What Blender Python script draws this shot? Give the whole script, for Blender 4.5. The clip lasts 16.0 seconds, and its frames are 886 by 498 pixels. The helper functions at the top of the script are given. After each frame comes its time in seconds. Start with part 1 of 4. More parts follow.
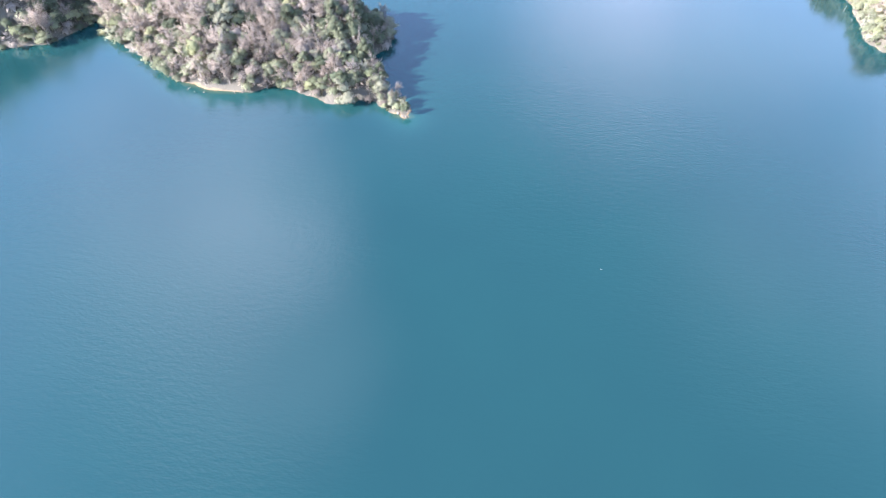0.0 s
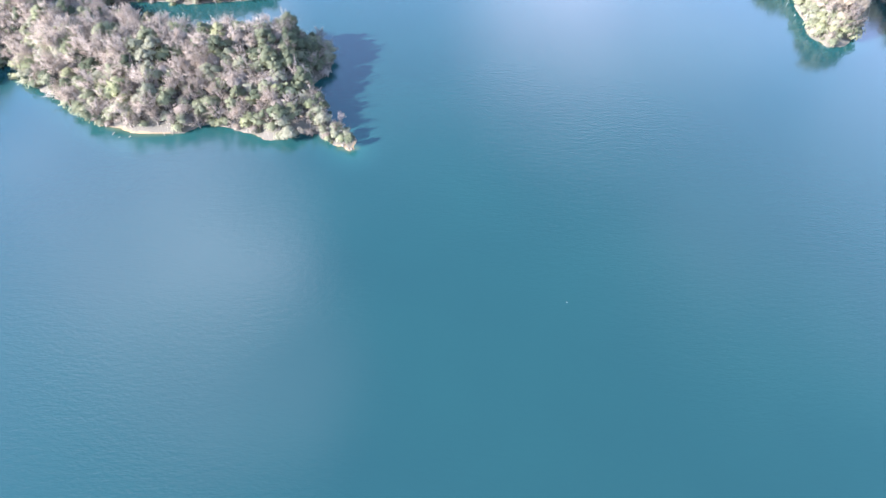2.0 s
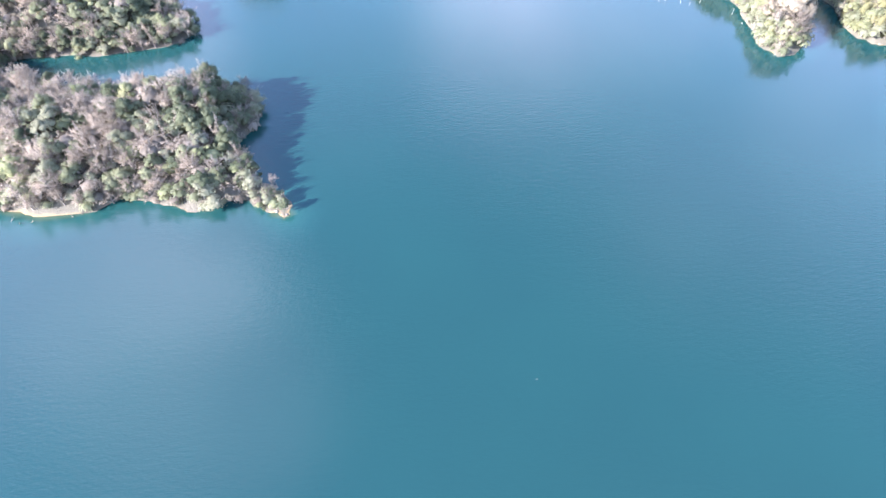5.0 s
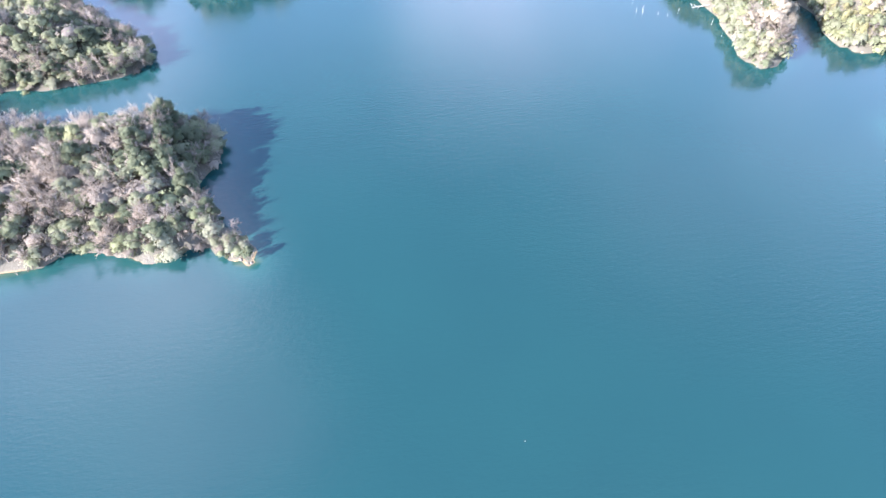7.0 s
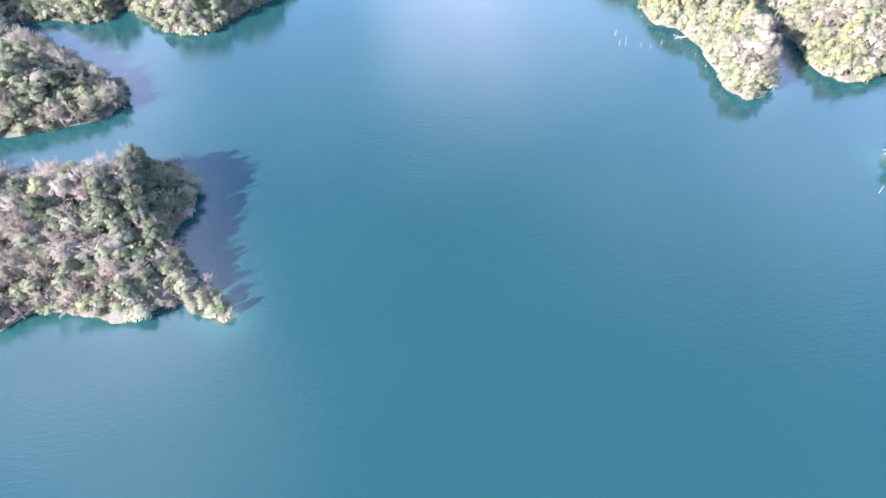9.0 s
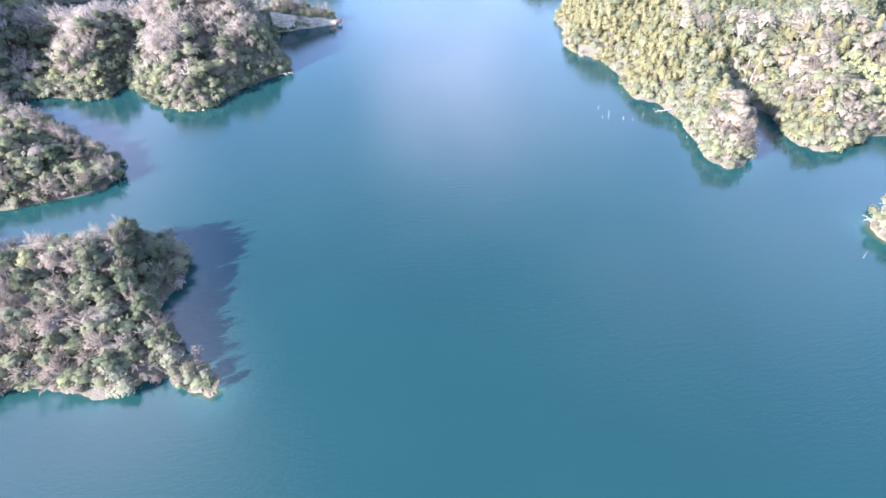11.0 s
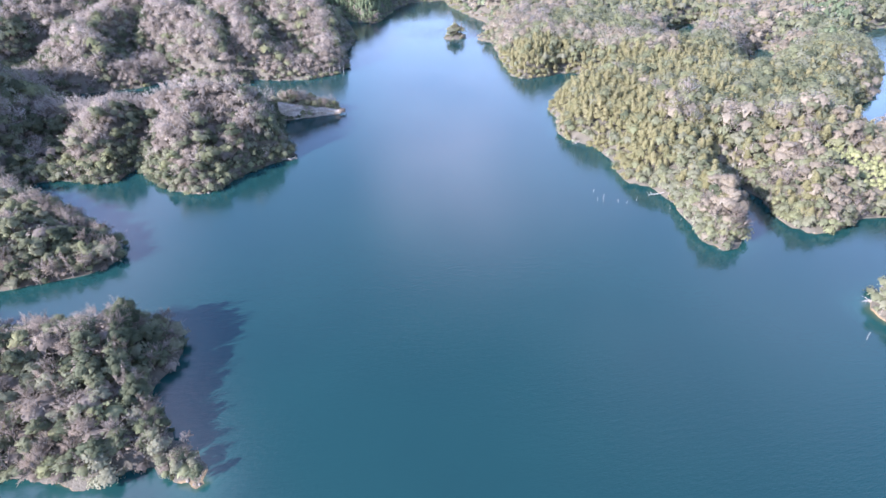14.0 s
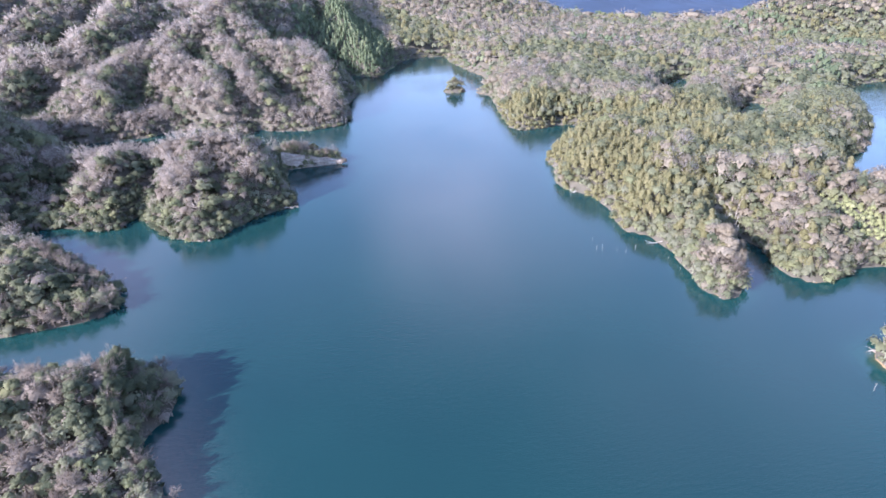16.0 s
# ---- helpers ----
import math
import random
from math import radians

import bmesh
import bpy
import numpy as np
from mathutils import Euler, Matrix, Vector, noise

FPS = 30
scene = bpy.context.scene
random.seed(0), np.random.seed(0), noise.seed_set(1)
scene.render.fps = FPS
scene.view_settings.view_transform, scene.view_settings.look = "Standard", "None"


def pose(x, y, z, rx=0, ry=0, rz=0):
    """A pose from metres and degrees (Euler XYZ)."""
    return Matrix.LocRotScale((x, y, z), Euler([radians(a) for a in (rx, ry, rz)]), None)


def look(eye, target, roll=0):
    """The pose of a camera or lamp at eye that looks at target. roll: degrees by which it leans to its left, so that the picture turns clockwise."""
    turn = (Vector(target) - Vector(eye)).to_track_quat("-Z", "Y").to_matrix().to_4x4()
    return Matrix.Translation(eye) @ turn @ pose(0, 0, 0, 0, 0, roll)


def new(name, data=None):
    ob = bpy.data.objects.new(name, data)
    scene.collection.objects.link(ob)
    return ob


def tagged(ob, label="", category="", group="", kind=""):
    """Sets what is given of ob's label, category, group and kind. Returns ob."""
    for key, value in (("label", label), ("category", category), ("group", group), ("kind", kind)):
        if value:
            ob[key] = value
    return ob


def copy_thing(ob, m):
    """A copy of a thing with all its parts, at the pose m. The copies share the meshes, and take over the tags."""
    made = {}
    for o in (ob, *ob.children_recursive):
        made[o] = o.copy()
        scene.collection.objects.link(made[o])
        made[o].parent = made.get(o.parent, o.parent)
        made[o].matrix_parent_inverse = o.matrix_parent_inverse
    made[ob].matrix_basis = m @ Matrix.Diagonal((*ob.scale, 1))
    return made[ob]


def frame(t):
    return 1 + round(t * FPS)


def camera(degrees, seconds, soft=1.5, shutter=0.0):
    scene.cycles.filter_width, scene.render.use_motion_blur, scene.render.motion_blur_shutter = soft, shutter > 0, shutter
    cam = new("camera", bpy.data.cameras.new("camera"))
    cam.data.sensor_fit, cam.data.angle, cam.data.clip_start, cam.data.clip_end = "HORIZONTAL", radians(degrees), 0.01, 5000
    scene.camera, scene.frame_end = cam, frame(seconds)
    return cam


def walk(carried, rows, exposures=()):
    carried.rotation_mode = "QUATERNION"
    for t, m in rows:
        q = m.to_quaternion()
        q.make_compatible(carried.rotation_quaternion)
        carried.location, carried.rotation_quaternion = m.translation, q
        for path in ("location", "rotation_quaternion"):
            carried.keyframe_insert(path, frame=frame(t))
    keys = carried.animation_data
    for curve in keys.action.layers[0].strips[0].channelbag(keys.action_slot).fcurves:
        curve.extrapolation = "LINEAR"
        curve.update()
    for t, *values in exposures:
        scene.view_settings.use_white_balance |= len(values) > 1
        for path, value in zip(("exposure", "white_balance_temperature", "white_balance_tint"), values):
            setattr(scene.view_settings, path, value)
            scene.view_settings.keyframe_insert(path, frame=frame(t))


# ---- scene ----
cam = camera(77.73, 16.0, soft=1.5)
# seconds, eye in metres, yaw, pitch and roll in degrees
ROWS = [
    (0.0, 2.30, -1.27, 71.20, 4.16, -50.83, 1.08),
    (0.5, 2.75, 0.97, 71.20, 3.17, -50.87, 1.12),
    (1.0, 3.20, 3.20, 71.20, 2.42, -50.89, 0.91),
    (1.5, 3.66, 5.44, 71.20, 0.80, -50.92, 0.65),
    (2.0, 4.14, 7.70, 71.20, -0.90, -50.85, 0.38),
    (2.5, 4.65, 10.00, 71.20, -2.12, -50.83, 0.12),
    (3.0, 5.20, 12.34, 71.20, -3.34, -50.82, -0.05),
    (3.5, 5.77, 14.72, 71.20, -3.72, -50.79, -0.22),
    (4.0, 6.38, 17.13, 71.20, -3.99, -50.73, -0.35),
    (4.5, 7.01, 19.55, 71.20, -4.90, -50.72, -0.57),
    (5.0, 7.66, 21.98, 71.20, -6.13, -50.75, -0.80),
    (7.5, 10.89, 33.03, 71.29, -8.64, -50.89, -1.23),
    (8.0, 11.41, 34.72, 71.31, -8.76, -50.89, -1.22),
    (8.5, 11.85, 36.11, 71.33, -9.69, -50.29, -1.27),
    (9.0, 12.16, 37.13, 71.35, -10.25, -48.92, -1.31),
    (9.5, 12.25, 37.42, 71.42, -11.05, -47.02, -1.26),
    (12.0, 12.25, 37.45, 71.75, -11.74, -39.11, -0.85),
    (12.5, 12.25, 37.45, 71.76, -11.83, -37.63, -0.77),
    (13.0, 12.25, 37.45, 71.76, -11.88, -36.31, -0.73),
    (13.5, 12.25, 37.45, 71.77, -11.92, -35.00, -0.71),
    (14.0, 12.25, 37.45, 71.78, -11.93, -33.68, -0.67),
    (14.5, 12.25, 37.45, 71.78, -11.94, -32.38, -0.66),
    (15.0, 12.25, 37.45, 71.79, -11.97, -31.07, -0.60),
    (15.5, 12.25, 37.45, 71.79, -12.01, -29.87, -0.53),
    (16.0, 12.25, 37.45, 71.80, -12.04, -28.68, -0.47),
]
walk(cam, [(t, pose(x, y, z, 90 + pitch, 0, yaw) @ pose(0, 0, 0, 0, 0, roll)) for t, x, y, z, yaw, pitch, roll in ROWS],
     exposures=[(0.0, 2.81, 5750, 22), (4.0, 2.93, 5750, 22), (9.0, 2.94, 5750, 22), (12.0, 2.54, 5650, 25), (16.0, 2.00, 5550, 28)])

# ---- world, sun ----
SUN_EL, SUN_AZ = 26.5, 250.0            # degrees; azimuth clockwise from +y
CLOUD_BANKS = ((-36, 42, 17, 0.75), (-39, 56, 16, 0.4), (15, 30, 13, 0.36), (13, 18, 14, 0.24), (44, 30, 26, 0.28), (-21, 27, 8, 0.4), (-60, 40, 16, 0.25), (160, 35, 40, 0.4), (-120, 50, 30, 0.3))
world = bpy.data.worlds.new("sky")
scene.world = world
world.use_nodes = True
wn, wl = world.node_tree.nodes, world.node_tree.links
wn.clear()
w_out, w_bg, w_sky = wn.new("ShaderNodeOutputWorld"), wn.new("ShaderNodeBackground"), wn.new("ShaderNodeTexSky")
w_sky.sky_type, w_sky.sun_disc = "NISHITA", False
w_sky.sun_elevation, w_sky.sun_rotation = radians(SUN_EL), radians(SUN_AZ)
w_sky.air_density, w_sky.dust_density, w_sky.ozone_density, w_sky.altitude = 1.3, 0.3, 4.0, 200
w_coord = wn.new("ShaderNodeTexCoord")


def w_math(op, a, b):
    n = wn.new("ShaderNodeMath")
    n.operation = op
    for k, v in enumerate((a, b)):
        if isinstance(v, (int, float)):
            n.inputs[k].default_value = v
        else:
            wl.new(v, n.inputs[k])
    return n.outputs[0]


def w_noise(scale, detail, lo, hi):
    n, r = wn.new("ShaderNodeTexNoise"), wn.new("ShaderNodeMapRange")
    n.inputs["Scale"].default_value, n.inputs["Detail"].default_value, n.inputs["Roughness"].default_value = scale, detail, 0.5
    r.inputs["From Min"].default_value, r.inputs["From Max"].default_value = lo, hi
    wl.new(w_coord.outputs["Generated"], n.inputs["Vector"])
    wl.new(n.outputs["Fac"], r.inputs["Value"])
    return r.outputs[0]


def cloud_bank(azimuth, elevation, spread, amount):
    """A soft bank of thin cloud round one direction of the sky, in degrees; azimuth clockwise from +y."""
    a, e = radians(azimuth), radians(elevation)
    dot, r = wn.new("ShaderNodeVectorMath"), wn.new("ShaderNodeMapRange")
    dot.operation = "DOT_PRODUCT"
    dot.inputs[1].default_value = (math.sin(a) * math.cos(e), math.cos(a) * math.cos(e), math.sin(e))
    wl.new(w_coord.outputs["Generated"], dot.inputs[0])
    r.interpolation_type = "SMOOTHSTEP"
    r.inputs["From Min"].default_value, r.inputs["From Max"].default_value = math.cos(radians(spread)), math.cos(radians(spread * 0.12))
    r.inputs["To Max"].default_value = amount
    wl.new(dot.outputs["Value"], r.inputs["Value"])
    return r.outputs[0]


# thin cloud in a few banks over a clear winter sky
cloud = w_math("MULTIPLY", w_noise(1.3, 2, 0.5, 0.8), 0.15)
wisp = w_noise(5.0, 4, 0.1, 0.75)
for bank in CLOUD_BANKS:
    cloud = w_math("ADD", cloud, w_math("MULTIPLY", cloud_bank(*bank), wisp))
w_mix = wn.new("ShaderNodeMixRGB")
w_mix.use_clamp = False
w_mix.inputs["Color2"].default_value = (7.7, 7.7, 9.0, 1)
wl.new(w_math("MINIMUM", cloud, 1.0), w_mix.inputs["Fac"])
wl.new(w_sky.outputs["Color"], w_mix.inputs["Color1"])
wl.new(w_mix.outputs["Color"], w_bg.inputs["Color"])
w_bg.inputs["Strength"].default_value = 0.119
wl.new(w_bg.outputs["Background"], w_out.inputs["Surface"])

sun_data = bpy.data.lights.new("sun", "SUN")
sun_data.energy, sun_data.angle, sun_data.color = 5.0, radians(0.6), (1.0, 0.93, 0.84)
sun = new("sun", sun_data)
sx, sy = math.sin(radians(SUN_AZ)), math.cos(radians(SUN_AZ))
sun.matrix_world = look((sx * 400, sy * 400, 400 * math.tan(radians(SUN_EL))), (0, 0, 0))

# ---- noise on the plan ----
_rng = np.random.RandomState(7)
_LATTICE = _rng.rand(256, 256)


def vnoise(x, y, size, seed=0):
    """Smooth value noise, 0 to 1, with cells of the given size in metres."""
    u, v = np.asarray(x) / size + 17.3 * seed + 1000, np.asarray(y) / size + 9.1 * seed + 1000
    i, j = np.floor(u).astype(int), np.floor(v).astype(int)
    a, b = u - i, v - j
    a, b = a * a * (3 - 2 * a), b * b * (3 - 2 * b)
    p = lambda m, n: _LATTICE[m % 256, n % 256]
    return (p(i, j) * (1 - a) + p(i + 1, j) * a) * (1 - b) + (p(i, j + 1) * (1 - a) + p(i + 1, j + 1) * a) * b


def fbm(x, y, size, seed=0, octaves=4):
    return sum(vnoise(x, y, size / 2 ** k, seed + k) * 0.5 ** k for k in range(octaves)) / (2 - 0.5 ** (octaves - 1))


def step01(v, lo, hi):
    t = np.clip((np.asarray(v, float) - lo) / (hi - lo), 0, 1)
    return t * t * (3 - 2 * t)


# ---- plan of the water: shorelines in metres ----
WEST_SHORE = [(-420, -260), (-300, -120), (-190, -20), (-150, 60), (-128, 98), (-111, 107), (-100, 110), (-94, 122), (-91, 119), (-82, 111), (-74, 106),
              (-65, 99), (-55, 96), (-46, 96.5), (-43, 100), (-39, 98), (-33, 96.5), (-29, 94.5), (-23, 96), (-19, 95), (-12, 90.5),
              (-13.5, 95), (-19, 102), (-23, 107), (-24, 112), (-21, 116), (-19.5, 121), (-22, 127), (-32, 130), (-50, 131), (-80, 140),
              (-82, 149), (-68, 150.5), (-60, 149), (-52, 149.5), (-44, 151.5)]
MID_SHORE = [(-39.5, 156), (-42, 164), (-49, 172), (-60, 185), (-75, 196), (-76, 204), (-62, 203), (-56, 199), (-51, 199.5), (-47, 208), (-41, 198),
             (-34, 190), (-27, 185.5), (-22, 186), (-17, 193), (-10, 200), (-3, 203.5), (0, 207), (-3, 216), (-5, 230), (-4, 239), (4, 240.5), (17, 241.5),
             (16, 247), (2, 250), (-20, 250), (-45, 250), (-70, 257), (-92, 272), (-95, 290), (-76, 293), (-66, 293), (-57, 301), (-46, 297), (-33, 290)]
NORTH_SHORE = [(-23, 288), (-18, 296), (-10, 291), (5, 288), (18, 293), (24, 305), (24, 330), (32, 358), (30, 385), (14, 400), (14, 416), (24, 420), (38, 402),
               (49, 398), (58, 420), (66, 440), (78, 459), (92, 463), (106, 462), (104, 440), (109, 405), (114, 385), (111, 360), (103, 345), (96.5, 342.5),
               (103, 333), (99, 308), (96, 287), (94.5, 272), (98, 266), (108, 267), (117, 271), (126, 268), (129, 254)]
EAST_SHORE = [(118, 245), (103, 240), (94.5, 228), (94, 216), (88.5, 204), (90.5, 196), (96, 190), (96.5, 179), (94.5, 173), (93, 165), (99, 160.5), (99.5, 150),
              (97, 138), (96, 132), (98.5, 127.5), (103.5, 129), (109, 137), (116, 150), (120, 160), (123.5, 157), (124, 147), (121.5, 140), (121, 134),
              (123.5, 129), (131, 129), (141, 133.5), (149, 131), (170, 128), (172, 114), (150, 108), (124, 107), (113, 104), (112.5, 98), (120, 88),
              (150, 60), (210, -20), (260, -140), (230, -300), (-80, -340)]
EAST_ARM = [(330, 122), (235, 120), (196, 148), (187, 163), (186, 176), (190, 187), (203, 200), (225, 212), (244, 228), (264, 250), (274, 274), (290, 290),
            (322, 308), (345, 312), (420, 290), (470, 210), (430, 150)]
POND_NEAR = [(186, 240), (193, 237), (212, 254), (227, 270), (233, 283), (227, 286), (210, 271)]
POND_FAR = [(179, 290), (188, 289), (206, 310), (224, 331), (234, 345), (228, 349), (206, 330)]
WATERS = [WEST_SHORE + MID_SHORE + NORTH_SHORE + EAST_SHORE, EAST_ARM, POND_NEAR, POND_FAR]
ISLET = (86.0, 347.0, 6.0, 3.4)


def signed(px, py, poly):
    """Distance to a closed outline, negative inside it."""
    pts = np.array(poly, float)
    nxt = np.roll(pts, -1, 0)
    best, inside = np.full(px.shape, 1e9), np.zeros(px.shape, bool)
    for (ax, ay), (bx, by) in zip(pts, nxt):
        dx, dy = bx - ax, by - ay
        t = np.clip(((px - ax) * dx + (py - ay) * dy) / (dx * dx + dy * dy + 1e-9), 0, 1)
        best = np.minimum(best, (px - ax - t * dx) ** 2 + (py - ay - t * dy) ** 2)
        if ay != by:
            inside ^= ((ay > py) != (by > py)) & (px < dx * (py - ay) / dy + ax)
    return np.sqrt(best) * np.where(inside, -1, 1)


def inland(x, y):
    """Metres from the water's edge: positive on land, negative over water."""
    x, y = np.asarray(x, float), np.asarray(y, float)
    sd = np.full(x.shape, 1e9)
    for poly in WATERS:
        sd = np.minimum(sd, signed(x, y, poly))
    isle = 1 - np.hypot((x - ISLET[0]) / ISLET[2], (y - ISLET[1]) / ISLET[3])
    sd = np.maximum(sd, isle * 4.5)
    return sd + 1.6 * (fbm(x, y, 7.0, 3, 3) - 0.5)


BEACHES = [(113.5, 100.5, 5), (-56, 97, 8.5), (-31, 95.5, 2.2), (-13.5, 91.8, 3), (12, 240.5, 3.5), (97, 129, 1.6), (95, 165, 1.3), (98, 156, 1.4), (124, 130, 1.6), (128, 256, 6), (112, 390, 16), (98, 341, 6)]


def beach(x, y):
    """How far the bank lies open, in metres from the water's edge."""
    q = np.zeros(np.shape(x))
    for bx, by, r in BEACHES:
        q = np.maximum(q, np.exp(-((x - bx) ** 2 + (y - by) ** 2) / (r * r)))
    return q


# ridges: crest lines through points of the plan, each with the height of its ground
RIDGES = [
    # the near island and the land west of it
    [(-92, 132, 7), (-75, 120, 6), (-60, 114, 5.5), (-45, 117, 6.2), (-38, 119, 6.3), (-33, 119, 6)],
    [(-36, 117, 5), (-29, 108, 4), (-22, 102, 2.6), (-17, 97, 1.4)],
    # western ends of these two lie unseen, added high to throw shade east
    [(-165, 120, 40), (-140, 118, 24), (-122, 122, 14), (-107, 116, 7)],
    [(-165, 190, 44), (-140, 150, 30), (-118, 138, 16)],
    # the second island and the slope behind it
    [(-125, 168, 26), (-98, 162, 10), (-72, 161, 7), (-55, 160, 4.5)],
    # likewise raised past the view's edge, to shade the slope below
    [(-135, 245, 40), (-126, 205, 30), (-112, 192, 16), (-96, 196, 8)],
    # the double-headed spur with its long low tail
    [(-140, 275, 30), (-118, 262, 16), (-104, 256, 9), (-91, 250, 8), (-74, 239, 8), (-60, 233, 9), (-46, 233, 9.5), (-36, 229, 13.5), (-30, 226, 15.5), (-17, 223, 16), (-9, 227, 13.5), (-5, 236, 8.5), (0, 243.5, 7.5), (7, 244.5, 5), (14, 244.5, 2.5)],
    [(-29, 224, 15), (-31, 206, 11), (-27, 193, 6)],
    [(-15, 223, 15.5), (-10, 214, 12), (-12, 205, 9.5), (-20, 196, 7)],
    [(-57, 233, 11), (-56, 222, 12), (-56, 213, 9)],
    # made high so that its shadow darkens the valley east of it
    [(-114, 255, 27), (-108, 228, 26), (-104, 214, 21), (-99, 203, 12)],
    # the hillside beyond the narrow inlet
    [(-128, 300, 5.5), (-132, 328, 15.5), (-131, 355, 23.5), (-117, 361, 25.5), (-106, 368, 28.5), (-101, 400, 36.5), (-96, 440, 46.5)],
    [(-86, 297, 8), (-88, 312, 14.5), (-93, 325, 16.5), (-87, 340, 19.5), (-80, 358, 24.5), (-66, 362, 26.5)],
    [(-34, 293, 8), (-35, 305, 14), (-42, 331, 18.5), (-58, 343, 20.5), (-65, 360, 25.5), (-61, 377, 30.5), (-53, 388, 33.5), (-42, 416, 41.5), (-30, 455, 50.5)],
    [(-13, 292, 6), (-17, 305, 10.5), (-22, 330, 16), (-33, 360, 23.5), (-44, 385, 31.5)],
    [(19, 298, 7), (22, 312, 13), (16, 336, 18.5), (-4, 352, 22.5), (-26, 378, 29.5), (-42, 416, 41.5)],
    [(6, 350, 19.5), (2, 375, 21.5)],
    # the cedar hill and its neighbour
    [(46, 408, 4.5), (40, 436, 15.5), (31, 480, 28.5), (28, 545, 38.5)],
    [(-4, 426, 16.5), (-8, 465, 34.5), (-10, 540, 48.5)],
    [(-150, 395, 32.5), (-142, 430, 42.5), (-128, 480, 50.5)],
    [(-190, 350, 32.5), (-180, 400, 44.5), (-168, 470, 52.5)],
]


# knolls of bare trees above the east bay: place and radius
KNOLLS = ((122, 190, 7), (115, 178, 5), (129, 173, 6), (143, 167, 6), (152, 170, 5), (124, 154, 4), (136, 142, 3.5), (106, 140, 6), (103, 132, 6), (152, 256, 9))


def crest(x, y):
    """Ground under the nearest crest line, falling away evenly on both sides of it."""
    top = np.full(x.shape, -60.0)
    for line in RIDGES:
        for (ax, ay, az), (bx, by, bz) in zip(line, line[1:]):
            dx, dy = bx - ax, by - ay
            t = np.clip(((x - ax) * dx + (y - ay) * dy) / (dx * dx + dy * dy), 0, 1)
            off = np.hypot(x - ax - t * dx, y - ay - t * dy)
            top = np.maximum(top, az + (bz - az) * t - 0.92 * (np.sqrt(off * off + 20) - 4.5))
    return top


def height(x, y, sd=None):
    """Height of the ground over the water, in metres."""
    x, y = np.asarray(x, float), np.asarray(y, float)
    sd = inland(x, y) if sd is None else sd
    d = np.maximum(sd, 0)
    out = np.hypot(x - 12, y - 37)
    far = step01(out, 330, 900)
    side = step01(70 - x, 0, 40)
    # east: low rolling ground
    rise = (6.5 + 5 * fbm(x, y, 60, 11)) * (1 - 0.5 * step01(x, 130, 220) * step01(y, 160, 400))
    hill = 1 - np.abs(fbm(x, y, 150, 21, 3) * 2 - 1)
    low = rise * (1 - np.exp(-(d / 8.5) ** 1.1)) + step01(d, 10, 90) * hill * (4 * (1 - 0.6 * step01(x, 130, 220)))
    for kx, ky, r in KNOLLS:
        low = low + 2.6 * np.exp(-((x - kx) ** 2 + (y - ky) ** 2) / (1.5 * r * r)) * (1 - np.exp(-d / 5))
    # west: steep ridges and gullies, rougher and higher with distance
    fold = 1 - np.abs(vnoise(x + 0.35 * y, 0.35 * y - 0.1 * x, 26, 61) * 2 - 1)
    base = 1.5 + 2.5 * fbm(x, y, 24, 11) + 0.06 * np.clip(y - 300, 0, 400)
    wild = base + 13 * (fold - 0.35) * step01(y, 375, 430) + (hill * 20 + 12) * far
    steep = np.maximum(crest(x, y), np.minimum(wild, 3 + 0.5 * d)) + 1.6 * (fbm(x, y, 11, 71, 2) - 0.5)
    steep = np.maximum(steep, 0.8) * (1 - np.exp(-(d / 4.5) ** 1.2))
    h = low * (1 - side) + steep * side
    for hx, hy, wide, up in ((126, 625, 55, 18), (196, 595, 50, 18), (405, 460, 45, 24), (462, 435, 50, 24), (520, 420, 60, 24)):
        h = h + up * np.exp(-((x - hx) ** 2 + (y - hy) ** 2) / (wide * wide))
    # beyond the north-east ridge the country falls away to a low plain
    az = np.degrees(np.arctan2(x - 12, y - 37))
    fall = step01(az, 7, 14) * (1 - step01(az, 62, 75))
    h = h - 190 * fall * step01(out, 600, 1150) + 110 * (1 - fall) * step01(y + 0.35 * x, 950, 1500) * (0.5 + fbm(x, y, 300, 5))
    bed = np.maximum(-5.0, 0.22 * sd)
    return np.where(sd > 0, h + 0.25 * d.clip(0, 1.2), bed)


# ---- materials ----
def material(name, rough=0.8):
    m = bpy.data.materials.new(name)
    m.use_nodes = True
    nt = m.node_tree
    b = nt.nodes["Principled BSDF"]
    b.inputs["Roughness"].default_value = rough
    return m, nt.nodes, nt.links, b


def ramp_node(nodes, stops):
    r = nodes.new("ShaderNodeValToRGB")
    els = r.color_ramp.elements
    while len(els) < len(stops):
        els.new(0.5)
    for e, (p, c) in zip(els, stops):
        e.position, e.color = p, (*c, 1)
    return r


def noise_node(nodes, links, scale, detail=4.0, vec=None, rough=0.55):
    n = nodes.new("ShaderNodeTexNoise")
    n.inputs["Scale"].default_value, n.inputs["Detail"].default_value, n.inputs["Roughness"].default_value = scale, detail, rough
    if vec is not None:
        links.new(vec, n.inputs["Vector"])
    return n


def mathn(nodes, links, op, a, b=None):
    n = nodes.new("ShaderNodeMath")
    n.operation = op
    for k, v in enumerate((a, b)):
        if v is None:
            continue
        if isinstance(v, (int, float)):
            n.inputs[k].default_value = v
        else:
            links.new(v, n.inputs[k])
    return n.outputs[0]


